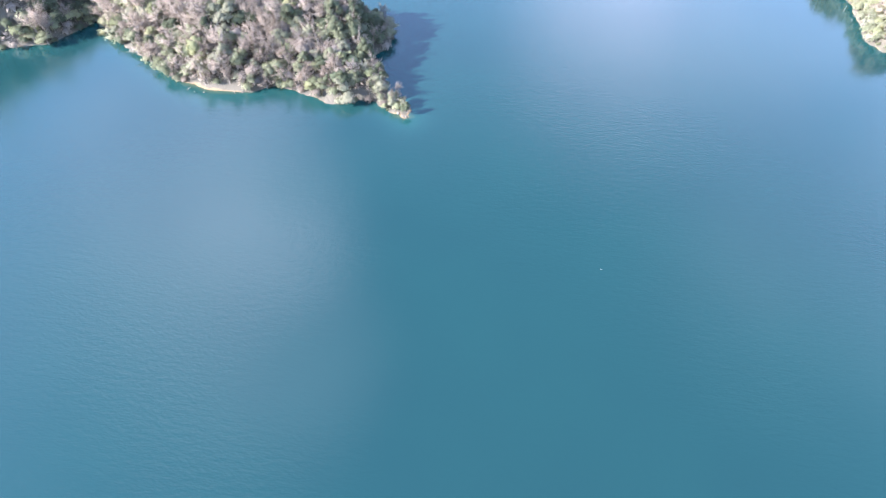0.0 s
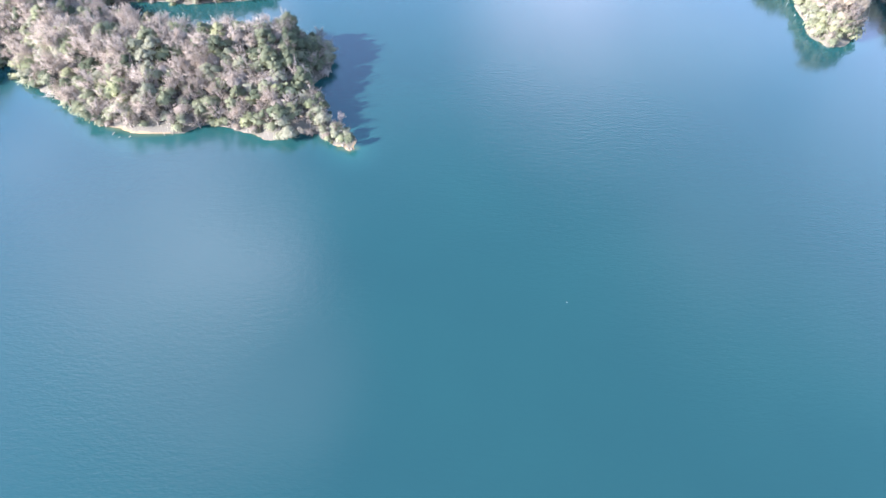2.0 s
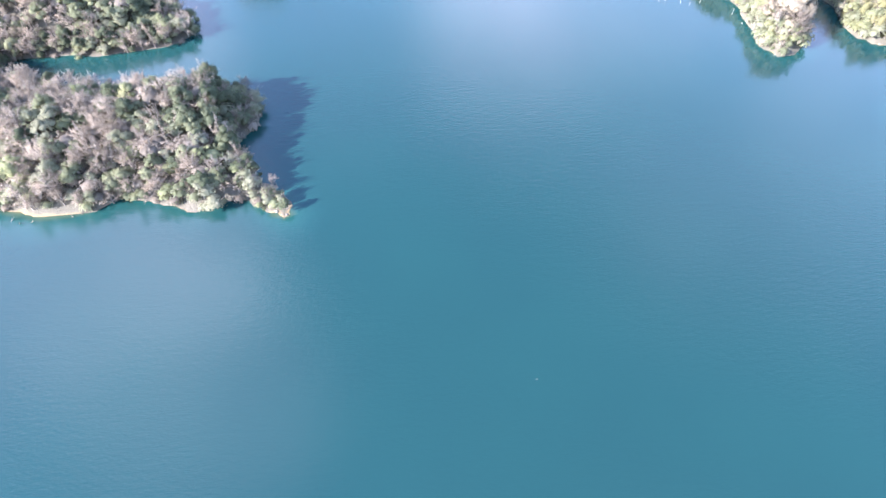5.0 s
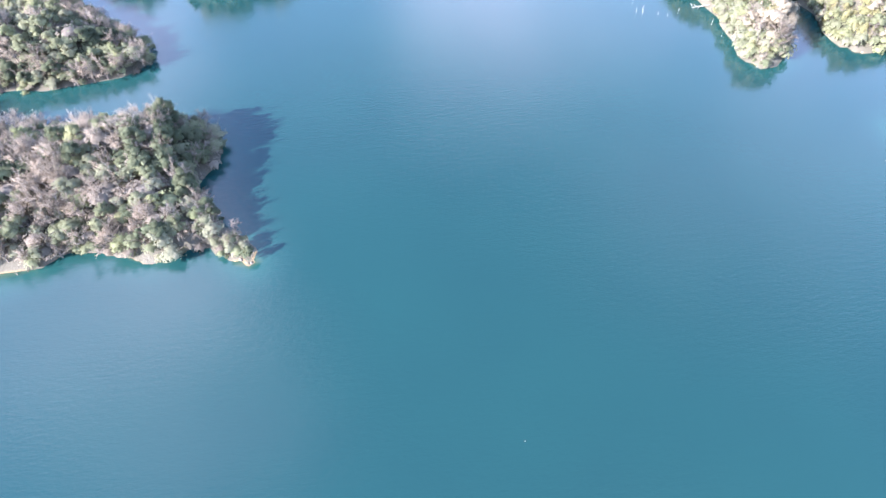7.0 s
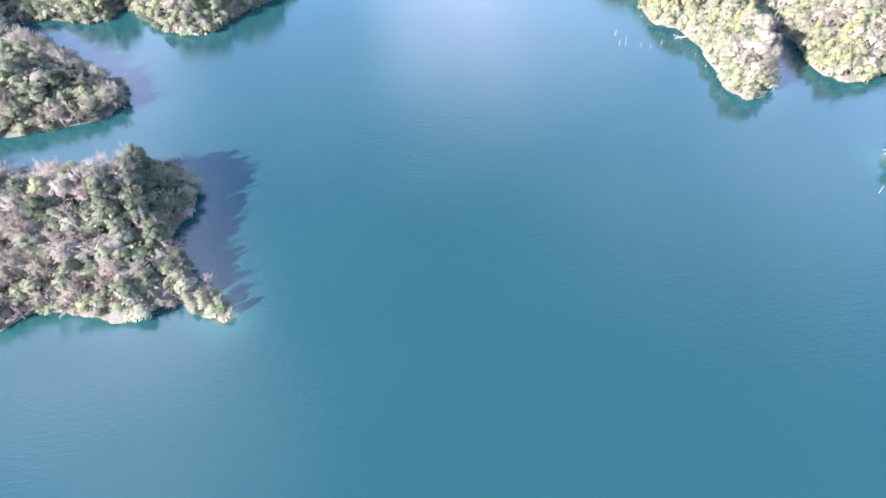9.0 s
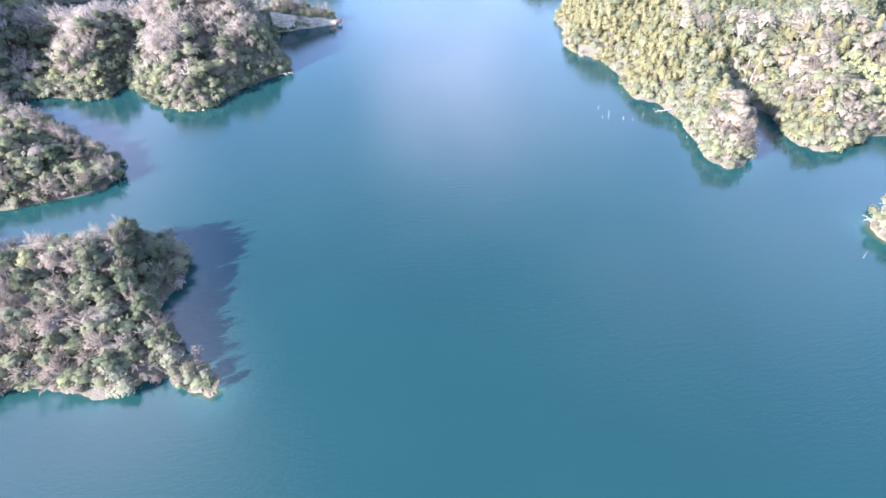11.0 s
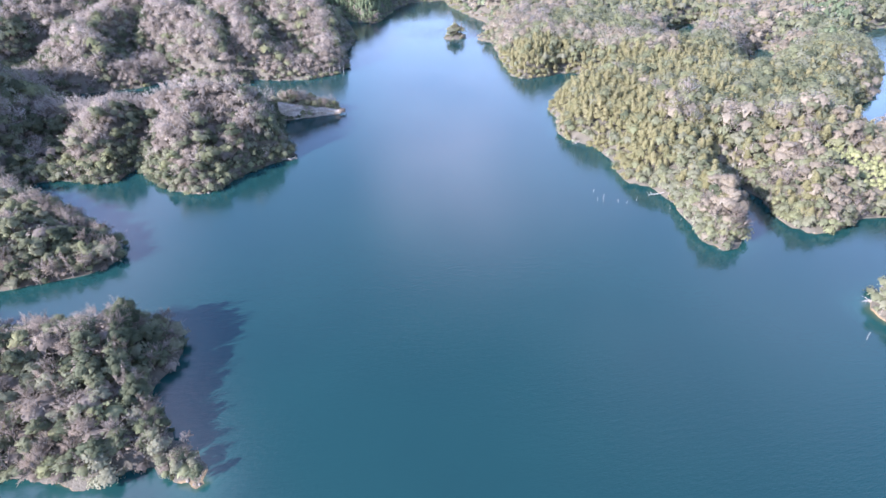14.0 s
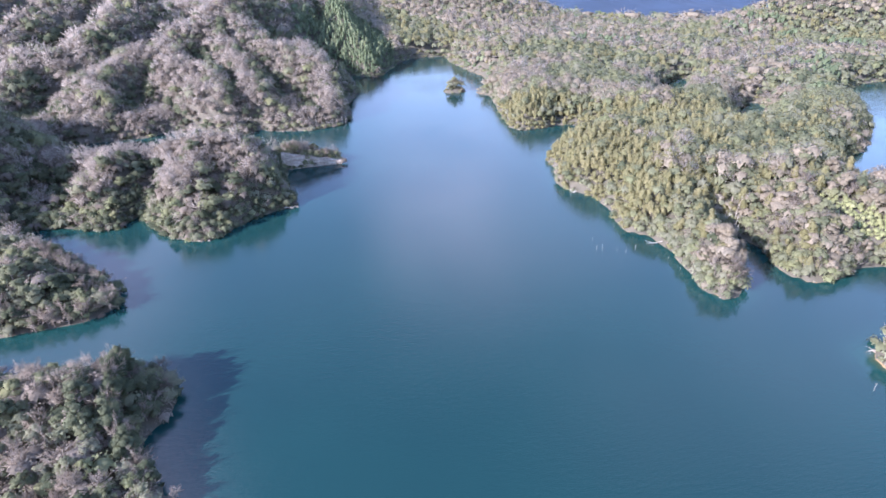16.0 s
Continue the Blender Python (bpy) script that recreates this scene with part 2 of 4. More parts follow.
def foliage(name, stops, spread=0.36, through_light=0.45, rough=0.75, grain=2.2):
    """Leaves or twigs: one hue for each tree, a lighter or darker one for each leaf."""
    m, n, l, b = material(name, rough)
    attr, info, geo = n.new("ShaderNodeAttribute"), n.new("ShaderNodeObjectInfo"), n.new("ShaderNodeNewGeometry")
    attr.attribute_name = "tint"
    hue = mathn(n, l, "FRACT", mathn(n, l, "ADD", attr.outputs["Fac"], info.outputs["Random"]))
    r = ramp_node(n, stops)
    l.new(hue, r.inputs["Fac"])
    val = mathn(n, l, "ADD", mathn(n, l, "MULTIPLY", geo.outputs["Random Per Island"], spread), 1 - spread / 2)
    hsv = n.new("ShaderNodeHueSaturation")
    fine = noise_node(n, l, grain, 3, geo.outputs["Position"], 0.65)
    mottle = n.new("ShaderNodeMapRange")
    mottle.inputs["From Min"].default_value, mottle.inputs["From Max"].default_value = 0.3, 0.7
    mottle.inputs["To Min"].default_value, mottle.inputs["To Max"].default_value = 0.8, 1.2
    l.new(fine.outputs["Fac"], mottle.inputs["Value"])
    l.new(r.outputs["Color"], hsv.inputs["Color"])
    l.new(mathn(n, l, "MULTIPLY", val, mottle.outputs[0]), hsv.inputs["Value"])
    bp = n.new("ShaderNodeBump")
    bp.inputs["Strength"].default_value, bp.inputs["Distance"].default_value = 0.15, 0.9 / grain
    l.new(fine.outputs["Fac"], bp.inputs["Height"])
    l.new(bp.outputs["Normal"], b.inputs["Normal"])
    l.new(hsv.outputs["Color"], b.inputs["Base Color"])
    b.inputs["Specular IOR Level"].default_value = 0.12
    if through_light:
        tr, mix = n.new("ShaderNodeBsdfTranslucent"), n.new("ShaderNodeMixShader")
        l.new(hsv.outputs["Color"], tr.inputs["Color"])
        mix.inputs["Fac"].default_value = through_light
        l.new(b.outputs[0], mix.inputs[1])
        l.new(tr.outputs[0], mix.inputs[2])
        l.new(mix.outputs[0], n["Material Output"].inputs["Surface"])
    return m


LEAF = foliage("evergreen_leaves", [(0.0, (0.170, 0.184, 0.105)), (0.3, (0.219, 0.228, 0.135)), (0.55, (0.257, 0.255, 0.175)), (0.8, (0.234, 0.249, 0.132)), (1.0, (0.281, 0.281, 0.152))], 0.2, 0.58)
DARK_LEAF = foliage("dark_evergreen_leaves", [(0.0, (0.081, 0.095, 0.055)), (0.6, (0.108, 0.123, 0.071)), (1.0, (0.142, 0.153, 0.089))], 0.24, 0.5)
BAMBOO = foliage("bamboo_leaves", [(0.0, (0.246, 0.235, 0.117)), (0.4, (0.274, 0.256, 0.130)), (0.75, (0.295, 0.272, 0.143)), (1.0, (0.256, 0.25, 0.128))], 0.12, 0.62)
LIME = foliage("bamboo_grass_blades", [(0.0, (0.237, 0.253, 0.116)), (0.5, (0.275, 0.286, 0.132)), (1.0, (0.314, 0.314, 0.154))], 0.15, 0.4)
CONIFER = foliage("cedar_foliage", [(0.0, (0.098, 0.129, 0.069)), (0.6, (0.129, 0.159, 0.086)), (1.0, (0.167, 0.190, 0.106))], through_light=0.35)
TWIG = foliage("bare_twigs", [(0.0, (0.25, 0.21, 0.165)), (0.5, (0.312, 0.266, 0.212)), (1.0, (0.375, 0.324, 0.262))], 0.25, 0.58, 0.85, 5.0)


def bark_material():
    m, n, l, b = material("bark", 0.9)
    co = n.new("ShaderNodeTexCoord")
    nz = noise_node(n, l, 3.0, 6, co.outputs["Object"])
    r = ramp_node(n, [(0.3, (0.12, 0.098, 0.078)), (0.7, (0.26, 0.222, 0.185))])
    l.new(nz.outputs["Fac"], r.inputs["Fac"])
    l.new(r.outputs["Color"], b.inputs["Base Color"])
    bp = n.new("ShaderNodeBump")
    bp.inputs["Strength"].default_value = 0.5
    l.new(nz.outputs["Fac"], bp.inputs["Height"])
    l.new(bp.outputs["Normal"], b.inputs["Normal"])
    return m


BARE_FAR = foliage("bare_canopy", [(0.0, (0.328, 0.287, 0.239)), (0.5, (0.380, 0.333, 0.279)), (1.0, (0.431, 0.382, 0.324))], 0.2, 0.6, 0.9, 1.8)
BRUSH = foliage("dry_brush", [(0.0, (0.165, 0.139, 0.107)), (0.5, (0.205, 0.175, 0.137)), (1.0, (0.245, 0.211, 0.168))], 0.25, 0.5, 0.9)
# paler version of the dry growth; the east side's sunlight is in its colour
SCRUB = foliage("lit_dry_scrub", [(0.0, (0.266, 0.232, 0.166)), (0.5, (0.317, 0.275, 0.203)), (1.0, (0.367, 0.323, 0.242))], 0.2, 0.6, 0.9)
BARK = bark_material()


def ground_material():
    """Sandy drawdown bank at the water's edge, leaf litter and undergrowth above it."""
    m, n, l, b = material("forest_floor", 0.95)
    geo = n.new("ShaderNodeNewGeometry")
    sep = n.new("ShaderNodeSeparateXYZ")
    l.new(geo.outputs["Position"], sep.inputs[0])
    n1 = noise_node(n, l, 0.35, 6, geo.outputs["Position"])
    n2 = noise_node(n, l, 2.5, 5, geo.outputs["Position"])
    litter = ramp_node(n, [(0.3, (0.062, 0.056, 0.038)), (0.55, (0.085, 0.076, 0.054)), (0.75, (0.112, 0.099, 0.075))])
    l.new(n1.outputs["Fac"], litter.inputs["Fac"])
    sand = ramp_node(n, [(0.3, (0.155, 0.103, 0.046)), (0.6, (0.235, 0.16, 0.074)), (0.8, (0.30, 0.217, 0.11))])
    l.new(n2.outputs["Fac"], sand.inputs["Fac"])
    opened = n.new("ShaderNodeAttribute")
    opened.attribute_name = "open"
    lvl = mathn(n, l, "ADD", sep.outputs["Z"], mathn(n, l, "MULTIPLY", n1.outputs["Fac"], -0.8))
    lvl = mathn(n, l, "SUBTRACT", mathn(n, l, "ADD", lvl, 0.2), mathn(n, l, "MULTIPLY", opened.outputs["Fac"], 0.24))
    away = n.new("ShaderNodeAttribute")
    away.attribute_name = "away"
    lvl = mathn(n, l, "ADD", lvl, mathn(n, l, "MULTIPLY", away.outputs["Fac"], 400.0))
    edge = n.new("ShaderNodeMapRange")
    edge.inputs["From Min"].default_value, edge.inputs["From Max"].default_value = -0.45, -0.22
    l.new(lvl, edge.inputs["Value"])
    mix = n.new("ShaderNodeMixRGB")
    l.new(edge.outputs[0], mix.inputs["Fac"])
    l.new(sand.outputs["Color"], mix.inputs["Color1"])
    l.new(litter.outputs["Color"], mix.inputs["Color2"])
    l.new(mix.outputs["Color"], b.inputs["Base Color"])
    bp = n.new("ShaderNodeBump")
    bp.inputs["Strength"].default_value, bp.inputs["Distance"].default_value = 0.6, 0.3
    l.new(n2.outputs["Fac"], bp.inputs["Height"])
    l.new(bp.outputs["Normal"], b.inputs["Normal"])
    return m


def water_material():
    """Milky blue-green reservoir water, sandy in the shallows, with light wind ripples in patches."""
    m, n, l, b = material("lake_water", 0.06)
    geo, at = n.new("ShaderNodeNewGeometry"), n.new("ShaderNodeAttribute")
    at.attribute_name = "depth"
    big = noise_node(n, l, 0.018, 3, geo.outputs["Position"])
    deep = ramp_node(n, [(0.35, (0.0060, 0.0262, 0.0260)), (0.65, (0.0066, 0.0298, 0.0283))])
    l.new(big.outputs["Fac"], deep.inputs["Fac"])
    shore = ramp_node(n, [(0.0, (0.085, 0.078, 0.042)), (0.07, (0.035, 0.056, 0.036)), (0.2, (0.009, 0.040, 0.036)), (1.0, (0.0082, 0.034, 0.034))])
    l.new(at.outputs["Fac"], shore.inputs["Fac"])
    blend = n.new("ShaderNodeMapRange")
    blend.inputs["From Min"].default_value, blend.inputs["From Max"].default_value = 0.3, 1.0
    l.new(at.outputs["Fac"], blend.inputs["Value"])
    mix = n.new("ShaderNodeMixRGB")
    l.new(blend.outputs[0], mix.inputs["Fac"])
    l.new(shore.outputs["Color"], mix.inputs["Color1"])
    l.new(deep.outputs["Color"], mix.inputs["Color2"])
    l.new(mix.outputs["Color"], b.inputs["Base Color"])
    b.inputs["IOR"].default_value, b.inputs["Specular IOR Level"].default_value = 1.38, 0.6
    # ripples: crests across the wind, stronger where it touches the water
    mp = n.new("ShaderNodeMapping")
    mp.inputs["Rotation"].default_value = (0, 0, radians(14))
    mp.inputs["Scale"].default_value = (0.35, 1.0, 1.0)
    l.new(geo.outputs["Position"], mp.inputs["Vector"])
    r1 = noise_node(n, l, 4.0, 5, mp.outputs["Vector"])
    r2 = noise_node(n, l, 1.5, 2, mp.outputs["Vector"])
    gust = noise_node(n, l, 0.012, 3, geo.outputs["Position"])
    gr = n.new("ShaderNodeMapRange")
    gr.inputs["From Min"].default_value, gr.inputs["From Max"].default_value = 0.38, 0.62
    gr.inputs["To Min"].default_value, gr.inputs["To Max"].default_value = 0.25, 1.0
    l.new(gust.outputs["Fac"], gr.inputs["Value"])
    wave = mathn(n, l, "MULTIPLY", mathn(n, l, "ADD", r1.outputs["Fac"], r2.outputs["Fac"]), gr.outputs[0])
    bp = n.new("ShaderNodeBump")
    bp.inputs["Strength"].default_value, bp.inputs["Distance"].default_value = 1.0, 0.036
    l.new(wave, bp.inputs["Height"])
    l.new(bp.outputs["Normal"], b.inputs["Normal"])
    return m


GROUND, WATER = ground_material(), water_material()


def mesh_from(name, verts, faces, mat, attrs=None, smooth=False, normals=None):
    """A mesh from numpy arrays: verts (n, 3) and faces (m, 3) or (m, 4); foliage brings its own soft normals."""
    me = bpy.data.meshes.new(name)
    verts, faces = np.asarray(verts, np.float32), np.asarray(faces, np.int32)
    k = faces.shape[1]
    me.vertices.add(len(verts))
    me.vertices.foreach_set("co", verts.ravel())
    me.loops.add(faces.size)
    me.loops.foreach_set("vertex_index", faces.ravel())
    me.polygons.add(len(faces))
    me.polygons.foreach_set("loop_start", np.arange(0, faces.size, k, dtype=np.int32))
    if smooth or normals is not None:
        me.polygons.foreach_set("use_smooth", np.ones(len(faces), bool))
    for key, values in (attrs or {}).items():
        a = me.attributes.new(key, "FLOAT", "POINT")
        a.data.foreach_set("value", np.asarray(values, np.float32))
    me.update(calc_edges=True)
    if normals is not None:
        me.normals_split_custom_set_from_vertices(np.asarray(normals, np.float32))
    me.materials.append(mat)
    return me


# ---- ground and water ----
def axis_steps(lo, a, b, hi, fine, growth):
    """Coordinates: fine steps between a and b, growing ones out to lo and hi."""
    out = list(np.arange(a, b + fine / 2, fine))
    s, v = fine, b
    while v < hi:
        s *= growth
        v += s
        out.append(v)
    s, v = fine, a
    while v > lo:
        s *= growth
        v -= s
        out.insert(0, v)
    return np.array(out)


GX = axis_steps(-3500, -130, 300, 4000, 2.25, 1.13)
GY = axis_steps(-2500, 82, 470, 4300, 2.25, 1.13)
gx, gy = np.meshgrid(GX, GY)
gsd = inland(gx, gy)
gz = height(gx, gy, gsd)
nx, ny = len(GX), len(GY)
idx = np.arange(nx * ny).reshape(ny, nx)
quads = np.stack([idx[:-1, :-1], idx[:-1, 1:], idx[1:, 1:], idx[1:, :-1]], -1).reshape(-1, 4)
ground = new("ground", mesh_from("ground", np.stack([gx.ravel(), gy.ravel(), gz.ravel()], 1), quads, GROUND, {"open": np.maximum(beach(gx, gy), 0.2 * step01(gx, 60, 80) * (1 - step01(gy, 190, 215))).ravel(), "away": step01(gsd, 9, 15).ravel()}, smooth=True))
tagged(ground, "wooded hills of leaf litter with pale sandy banks", "ground", kind="structure")
wet = (gsd < 6).ravel()[quads].any(1)
depth = np.clip(-gsd / 9.0 + 0.22 * (1 - np.clip(beach(gx, gy) * 1.6, 0, 1)), 0, 1).ravel()
water = new("water", mesh_from("water", np.stack([gx.ravel(), gy.ravel(), 0 * gz.ravel()], 1), quads[wet], WATER, {"depth": depth}))
tagged(water, "calm blue-green reservoir water with light ripples", "water", kind="structure")


# ---- tree templates ----
def blob(rng, levels, rough=0.25):
    """A lumpy closed ball of radius about 1: verts and triangles."""
    bm = bmesh.new()
    bmesh.ops.create_icosphere(bm, subdivisions=levels, radius=1.0)
    off = Vector((rng.rand() * 50, rng.rand() * 50, 0))
    v = np.array([tuple(w.co * (1 + rough * (noise.noise(w.co * 1.7 + off)) * 1.6)) for w in bm.verts])
    f = np.array([[w.index for w in p.verts] for p in bm.faces])
    bm.free()
    return v, f


def unit(v):
    return v / (np.linalg.norm(v, axis=-1, keepdims=True) + 1e-9)


def facing(tri, soft):
    """Separate triangles (n, 3, 3), wound to face along their soft normals: verts, faces, normals."""
    away = (np.cross(tri[:, 1] - tri[:, 0], tri[:, 2] - tri[:, 0]) * soft).sum(1) < 0
    tri[away] = tri[away][:, ::-1]
    return tri.reshape(-1, 3), np.arange(3 * len(tri)).reshape(-1, 3), np.repeat(unit(soft), 3, 0)


def leaf_quads(centres, normals, size, rng):
    """Leaf sprays, one bent triangle each, that face roughly along normals and shade like the crown they cover."""
    n = len(centres)
    nn = unit(normals + rng.normal(0, 0.5, (n, 3)))
    t = unit(np.cross(nn, rng.normal(0, 1, (n, 3))))
    s = np.cross(nn, t)
    a = (size * rng.uniform(0.6, 1.3, n))[:, None]
    bshort = a * rng.uniform(0.5, 0.8, n)[:, None]
    tri = np.stack([centres - t * a, centres + t * a * 0.6 - s * bshort, centres + t * a * 0.4 + s * bshort + nn * a * 0.25], 1)
    return facing(tri, 0.6 * unit(normals) + 0.4 * nn)


def join(parts):
    vs, fs, ns, o = [], [], [], 0
    for p in parts:
        vs.append(p[0])
        fs.append(p[1] + o)
        ns += list(p[2:])
        o += len(p[0])
    return (np.concatenate(vs), np.concatenate(fs)) + ((np.concatenate(ns),) if ns else ())


def tube(points, radii, sides=5):
    """A tapered limb along points."""
    pts = [Vector(p) for p in points]
    vs, fs = [], []
    for k, p in enumerate(pts):
        d = (pts[min(k + 1, len(pts) - 1)] - pts[max(k - 1, 0)]).normalized()
        u = d.orthogonal().normalized()
        w = d.cross(u)
        for q in range(sides):
            a = 2 * math.pi * q / sides
            vs.append(tuple(p + (u * math.cos(a) + w * math.sin(a)) * radii[k]))
    for k in range(len(pts) - 1):
        for q in range(sides):
            a, b = k * sides + q, k * sides + (q + 1) % sides
            fs += [(a, b, b + sides), (a, b + sides, a + sides)]
    return np.array(vs), np.array(fs)


def upper(v, f, low=-0.35):
    """The part of a ball that can be seen from above."""
    keep = v[f].mean(1)[:, 2] > low
    used = np.unique(f[keep])
    to = np.zeros(len(v), int)
    to[used] = np.arange(len(used))
    return v[used], to[f[keep]]


def broadleaf(rng, leaves, size, core=1, lumps=15):
    """Crown of an evergreen broadleaf: radius 3, from 2.2 to 8 m."""
    clumps = []
    for k in range(lumps):
        a, q = rng.rand() * 6.283, math.sqrt(rng.rand())
        r = 2.2 * q
        z = 6.3 - 2.4 * q * q + rng.normal(0, 0.3) - (1.5 if k > lumps * 0.75 else 0)
        clumps.append((np.array([r * math.cos(a), r * math.sin(a), z]), rng.uniform(0.75, 1.3) * (15 / lumps) ** 0.35))
    parts = []
    total = sum(q * q for _, q in clumps)
    for c, r in clumps:
        whole = unit(c - np.array([0, 0, 3.6])) + np.array([0, 0, 0.4])
        v, f = upper(*blob(rng, core, 0.3))
        parts.append((v * r * np.array([0.7, 0.7, 0.58]) + c, f, unit(unit(v) + whole)))
        n = int(leaves * r * r / total)
        d = rng.normal(0, 1, (n, 3))
        d[:, 2] = np.abs(d[:, 2]) * 1.1 - 0.35
        d = unit(d)
        parts.append(leaf_quads(c + d * r * np.array([1, 1, 0.85]) * rng.uniform(0.66, 1.12, n)[:, None], d + whole, size, rng))
    return join(parts)


def twig_fan(starts, ways, length, width, rng, stray=0.33):
    """Thin tapered twigs, one triangle each."""
    n = len(starts)
    d = unit(ways + rng.normal(0, stray, (n, 3)))
    s = unit(np.cross(d, rng.normal(0, 1, (n, 3))))
    ln = (length * rng.uniform(0.5, 1.2, n))[:, None]
    tri = np.stack([starts - s * width / 2, starts + s * width / 2, starts + d * ln], 1)
    return facing(tri, unit(ways) + rng.normal(0, 0.3, (n, 3)) + np.array([0, 0, 0.25]))


def bare(rng, twigs, width, limbs=9, length=1.0):
    """A leafless tree: limbs that sweep up and out, each ending in brushes of fine twigs; radius about 3.2, height about 8.5."""
    wood = [tube([(0, 0, -0.6), (0.05, 0, 1.4), (0.1, 0.05, 2.6)], (0.2, 0.15, 0.12), 6)]
    starts, ways = [], []
    each = max(4, twigs // (limbs * 6))
    for k in range(limbs):
        a = 6.283 * (k + rng.uniform(-0.3, 0.3)) / limbs
        up = rng.uniform(0.1, 0.95) if k else 1.0
        d = np.array([math.sqrt(1 - up * up) * math.cos(a), math.sqrt(1 - up * up) * math.sin(a), up])
        p0 = np.array([0.05, 0.02, rng.uniform(1.3, 2.6)])
        p3 = np.array([0, 0, 4.2]) + d * np.array([2.4, 2.4, 3.2]) * rng.uniform(0.8, 1.05)
        p1 = p0 + (p3 - p0) * 0.35 + rng.normal(0, 0.12, 3)
        p2 = p0 + (p3 - p0) * 0.7 + rng.normal(0, 0.18, 3)
        wood.append(tube([p0, p1, p2, p3], (0.10, 0.075, 0.05, 0.018), 3))
        tips = [(p2, p3)]
        for q in range(5):
            b0 = p0 + (p3 - p0) * rng.uniform(0.35, 0.9)
            b1 = b0 + rng.normal(0, 0.75, 3) + d * rng.uniform(0.5, 1.1) + np.array([0, 0, 0.35])
            wood.append(tube([b0, b1], (0.045, 0.014), 3))
            tips.append((b0, b1))
        for b0, b1 in tips:
            t = rng.uniform(0.3, 1.05, each)[:, None]
            starts.append(b0 + (b1 - b0) * t + rng.normal(0, 0.16, (each, 3)))
            way = (b1 - b0) / np.linalg.norm(b1 - b0) + 0.7 * d + np.array([0, 0, 0.25])
            ways.append(np.repeat((way / np.linalg.norm(way))[None], each, 0))
    return join(wood), twig_fan(np.concatenate(starts), np.concatenate(ways), length, width, rng, 0.42)


def plume(rng, leaves, size, tall=9.0, wide=1.5, core=1):
    """A bamboo clump or young cedar: a narrow crown, thick in the middle, with a nodding tip."""
    lean = rng.normal(0, 0.5, 2)
    parts = []
    for z, r in ((0.5, 0.95), (0.75, 0.8)):
        v, f = upper(*blob(rng, core, 0.3), -0.2)
        c = np.array([lean[0] * z * z, lean[1] * z * z, z * tall])
        parts.append((v * np.array([wide * r * 0.75, wide * r * 0.75, tall * 0.21]) + c, f, unit(unit(v) + np.array([0, 0, 0.6]))))
    t = rng.beta(1.6, 1.3, leaves)
    z = 0.28 + 0.74 * t
    rad = wide * np.sin(np.clip((z - 0.12) / 0.92, 0, 1) * math.pi) ** 0.7 * rng.uniform(0.85, 1.05, leaves) + 0.06
    a = rng.uniform(0, 6.283, leaves) 
    rad *= 1 + 0.22 * np.sin(a * 3 + z * 14)
    d = np.stack([np.cos(a), np.sin(a), 0.9 + 0 * a], 1)
    c = np.stack([np.cos(a) * rad + lean[0] * z * z, np.sin(a) * rad + lean[1] * z * z, z * tall], 1)
    parts.append(leaf_quads(c, d, size, rng))
    return join(parts)


trng = np.random.RandomState(11)


# ---- near trees: each a thing with a trunk and a crown ----
def part(name, me, parent, label=""):
    ob = new(name, me)
    ob.parent = parent
    if label:
        ob["label"] = label
    return ob


def trunk_mesh(rng, high, r0):
    bend = rng.normal(0, 0.15, 2)
    pts = [(0, 0, -0.8), (bend[0] * 0.4, bend[1] * 0.4, high * 0.35), (bend[0], bend[1], high * 0.7), (bend[0] * 0.6, bend[1] * 0.8, high)]
    parts = [tube(pts, (r0 * 1.3, r0, r0 * 0.75, r0 * 0.4), 7)]
    for k in range(5):
        a, z = rng.rand() * 6.283, high * rng.uniform(0.4, 0.85)
        parts.append(tube([(bend[0] * 0.6, bend[1] * 0.6, z), (0.7 * math.cos(a), 0.7 * math.sin(a), z + 0.8), (1.7 * math.cos(a), 1.7 * math.sin(a), z + 1.5)],
                          (r0 * 0.5, r0 * 0.35, r0 * 0.15), 4))
    return mesh_from("trunk", *join(parts), BARK)


def make_tree(name, label, category, group, trunk, crown, crown_label=""):
    root = tagged(new(name), label, category, group)
    part("trunk", trunk, root)
    part("crown", crown, root, crown_label)
    return root


KINDS = {}
for k in range(4):
    v, f, nm = broadleaf(trng, 820, 0.235, 1, 24)
    KINDS.setdefault("leaf", []).append(("evergreen_tree", "rounded evergreen broadleaf tree on the wooded bank", "tree", "evergreen trees",
                                         trunk_mesh(trng, 5.2, 0.17), mesh_from("leaf_crown", v, f, LEAF, normals=nm), "dull green leafy crown"))
for k in range(3):
    v, f, nm = broadleaf(trng, 820, 0.235, 1, 24)
    KINDS.setdefault("dark", []).append(("dark_evergreen_tree", "dark green broadleaf evergreen tree on the wooded bank", "tree", "dark evergreen trees",
                                         trunk_mesh(trng, 5.2, 0.17), mesh_from("dark_crown", v, f, DARK_LEAF, normals=nm), "dark green leafy crown"))
for k in range(5):
    (wv, wf), (tv, tf, tn) = bare(trng, 1150, 0.06, 9, 0.95)
    KINDS.setdefault("bare", []).append(("bare_tree", "leafless grey-brown deciduous tree with fine twigs", "tree", "bare trees",
                                         mesh_from("bare_trunk", wv, wf, BARK), mesh_from("twig_crown", tv, tf, TWIG, normals=tn), "haze of bare grey-brown twigs"))
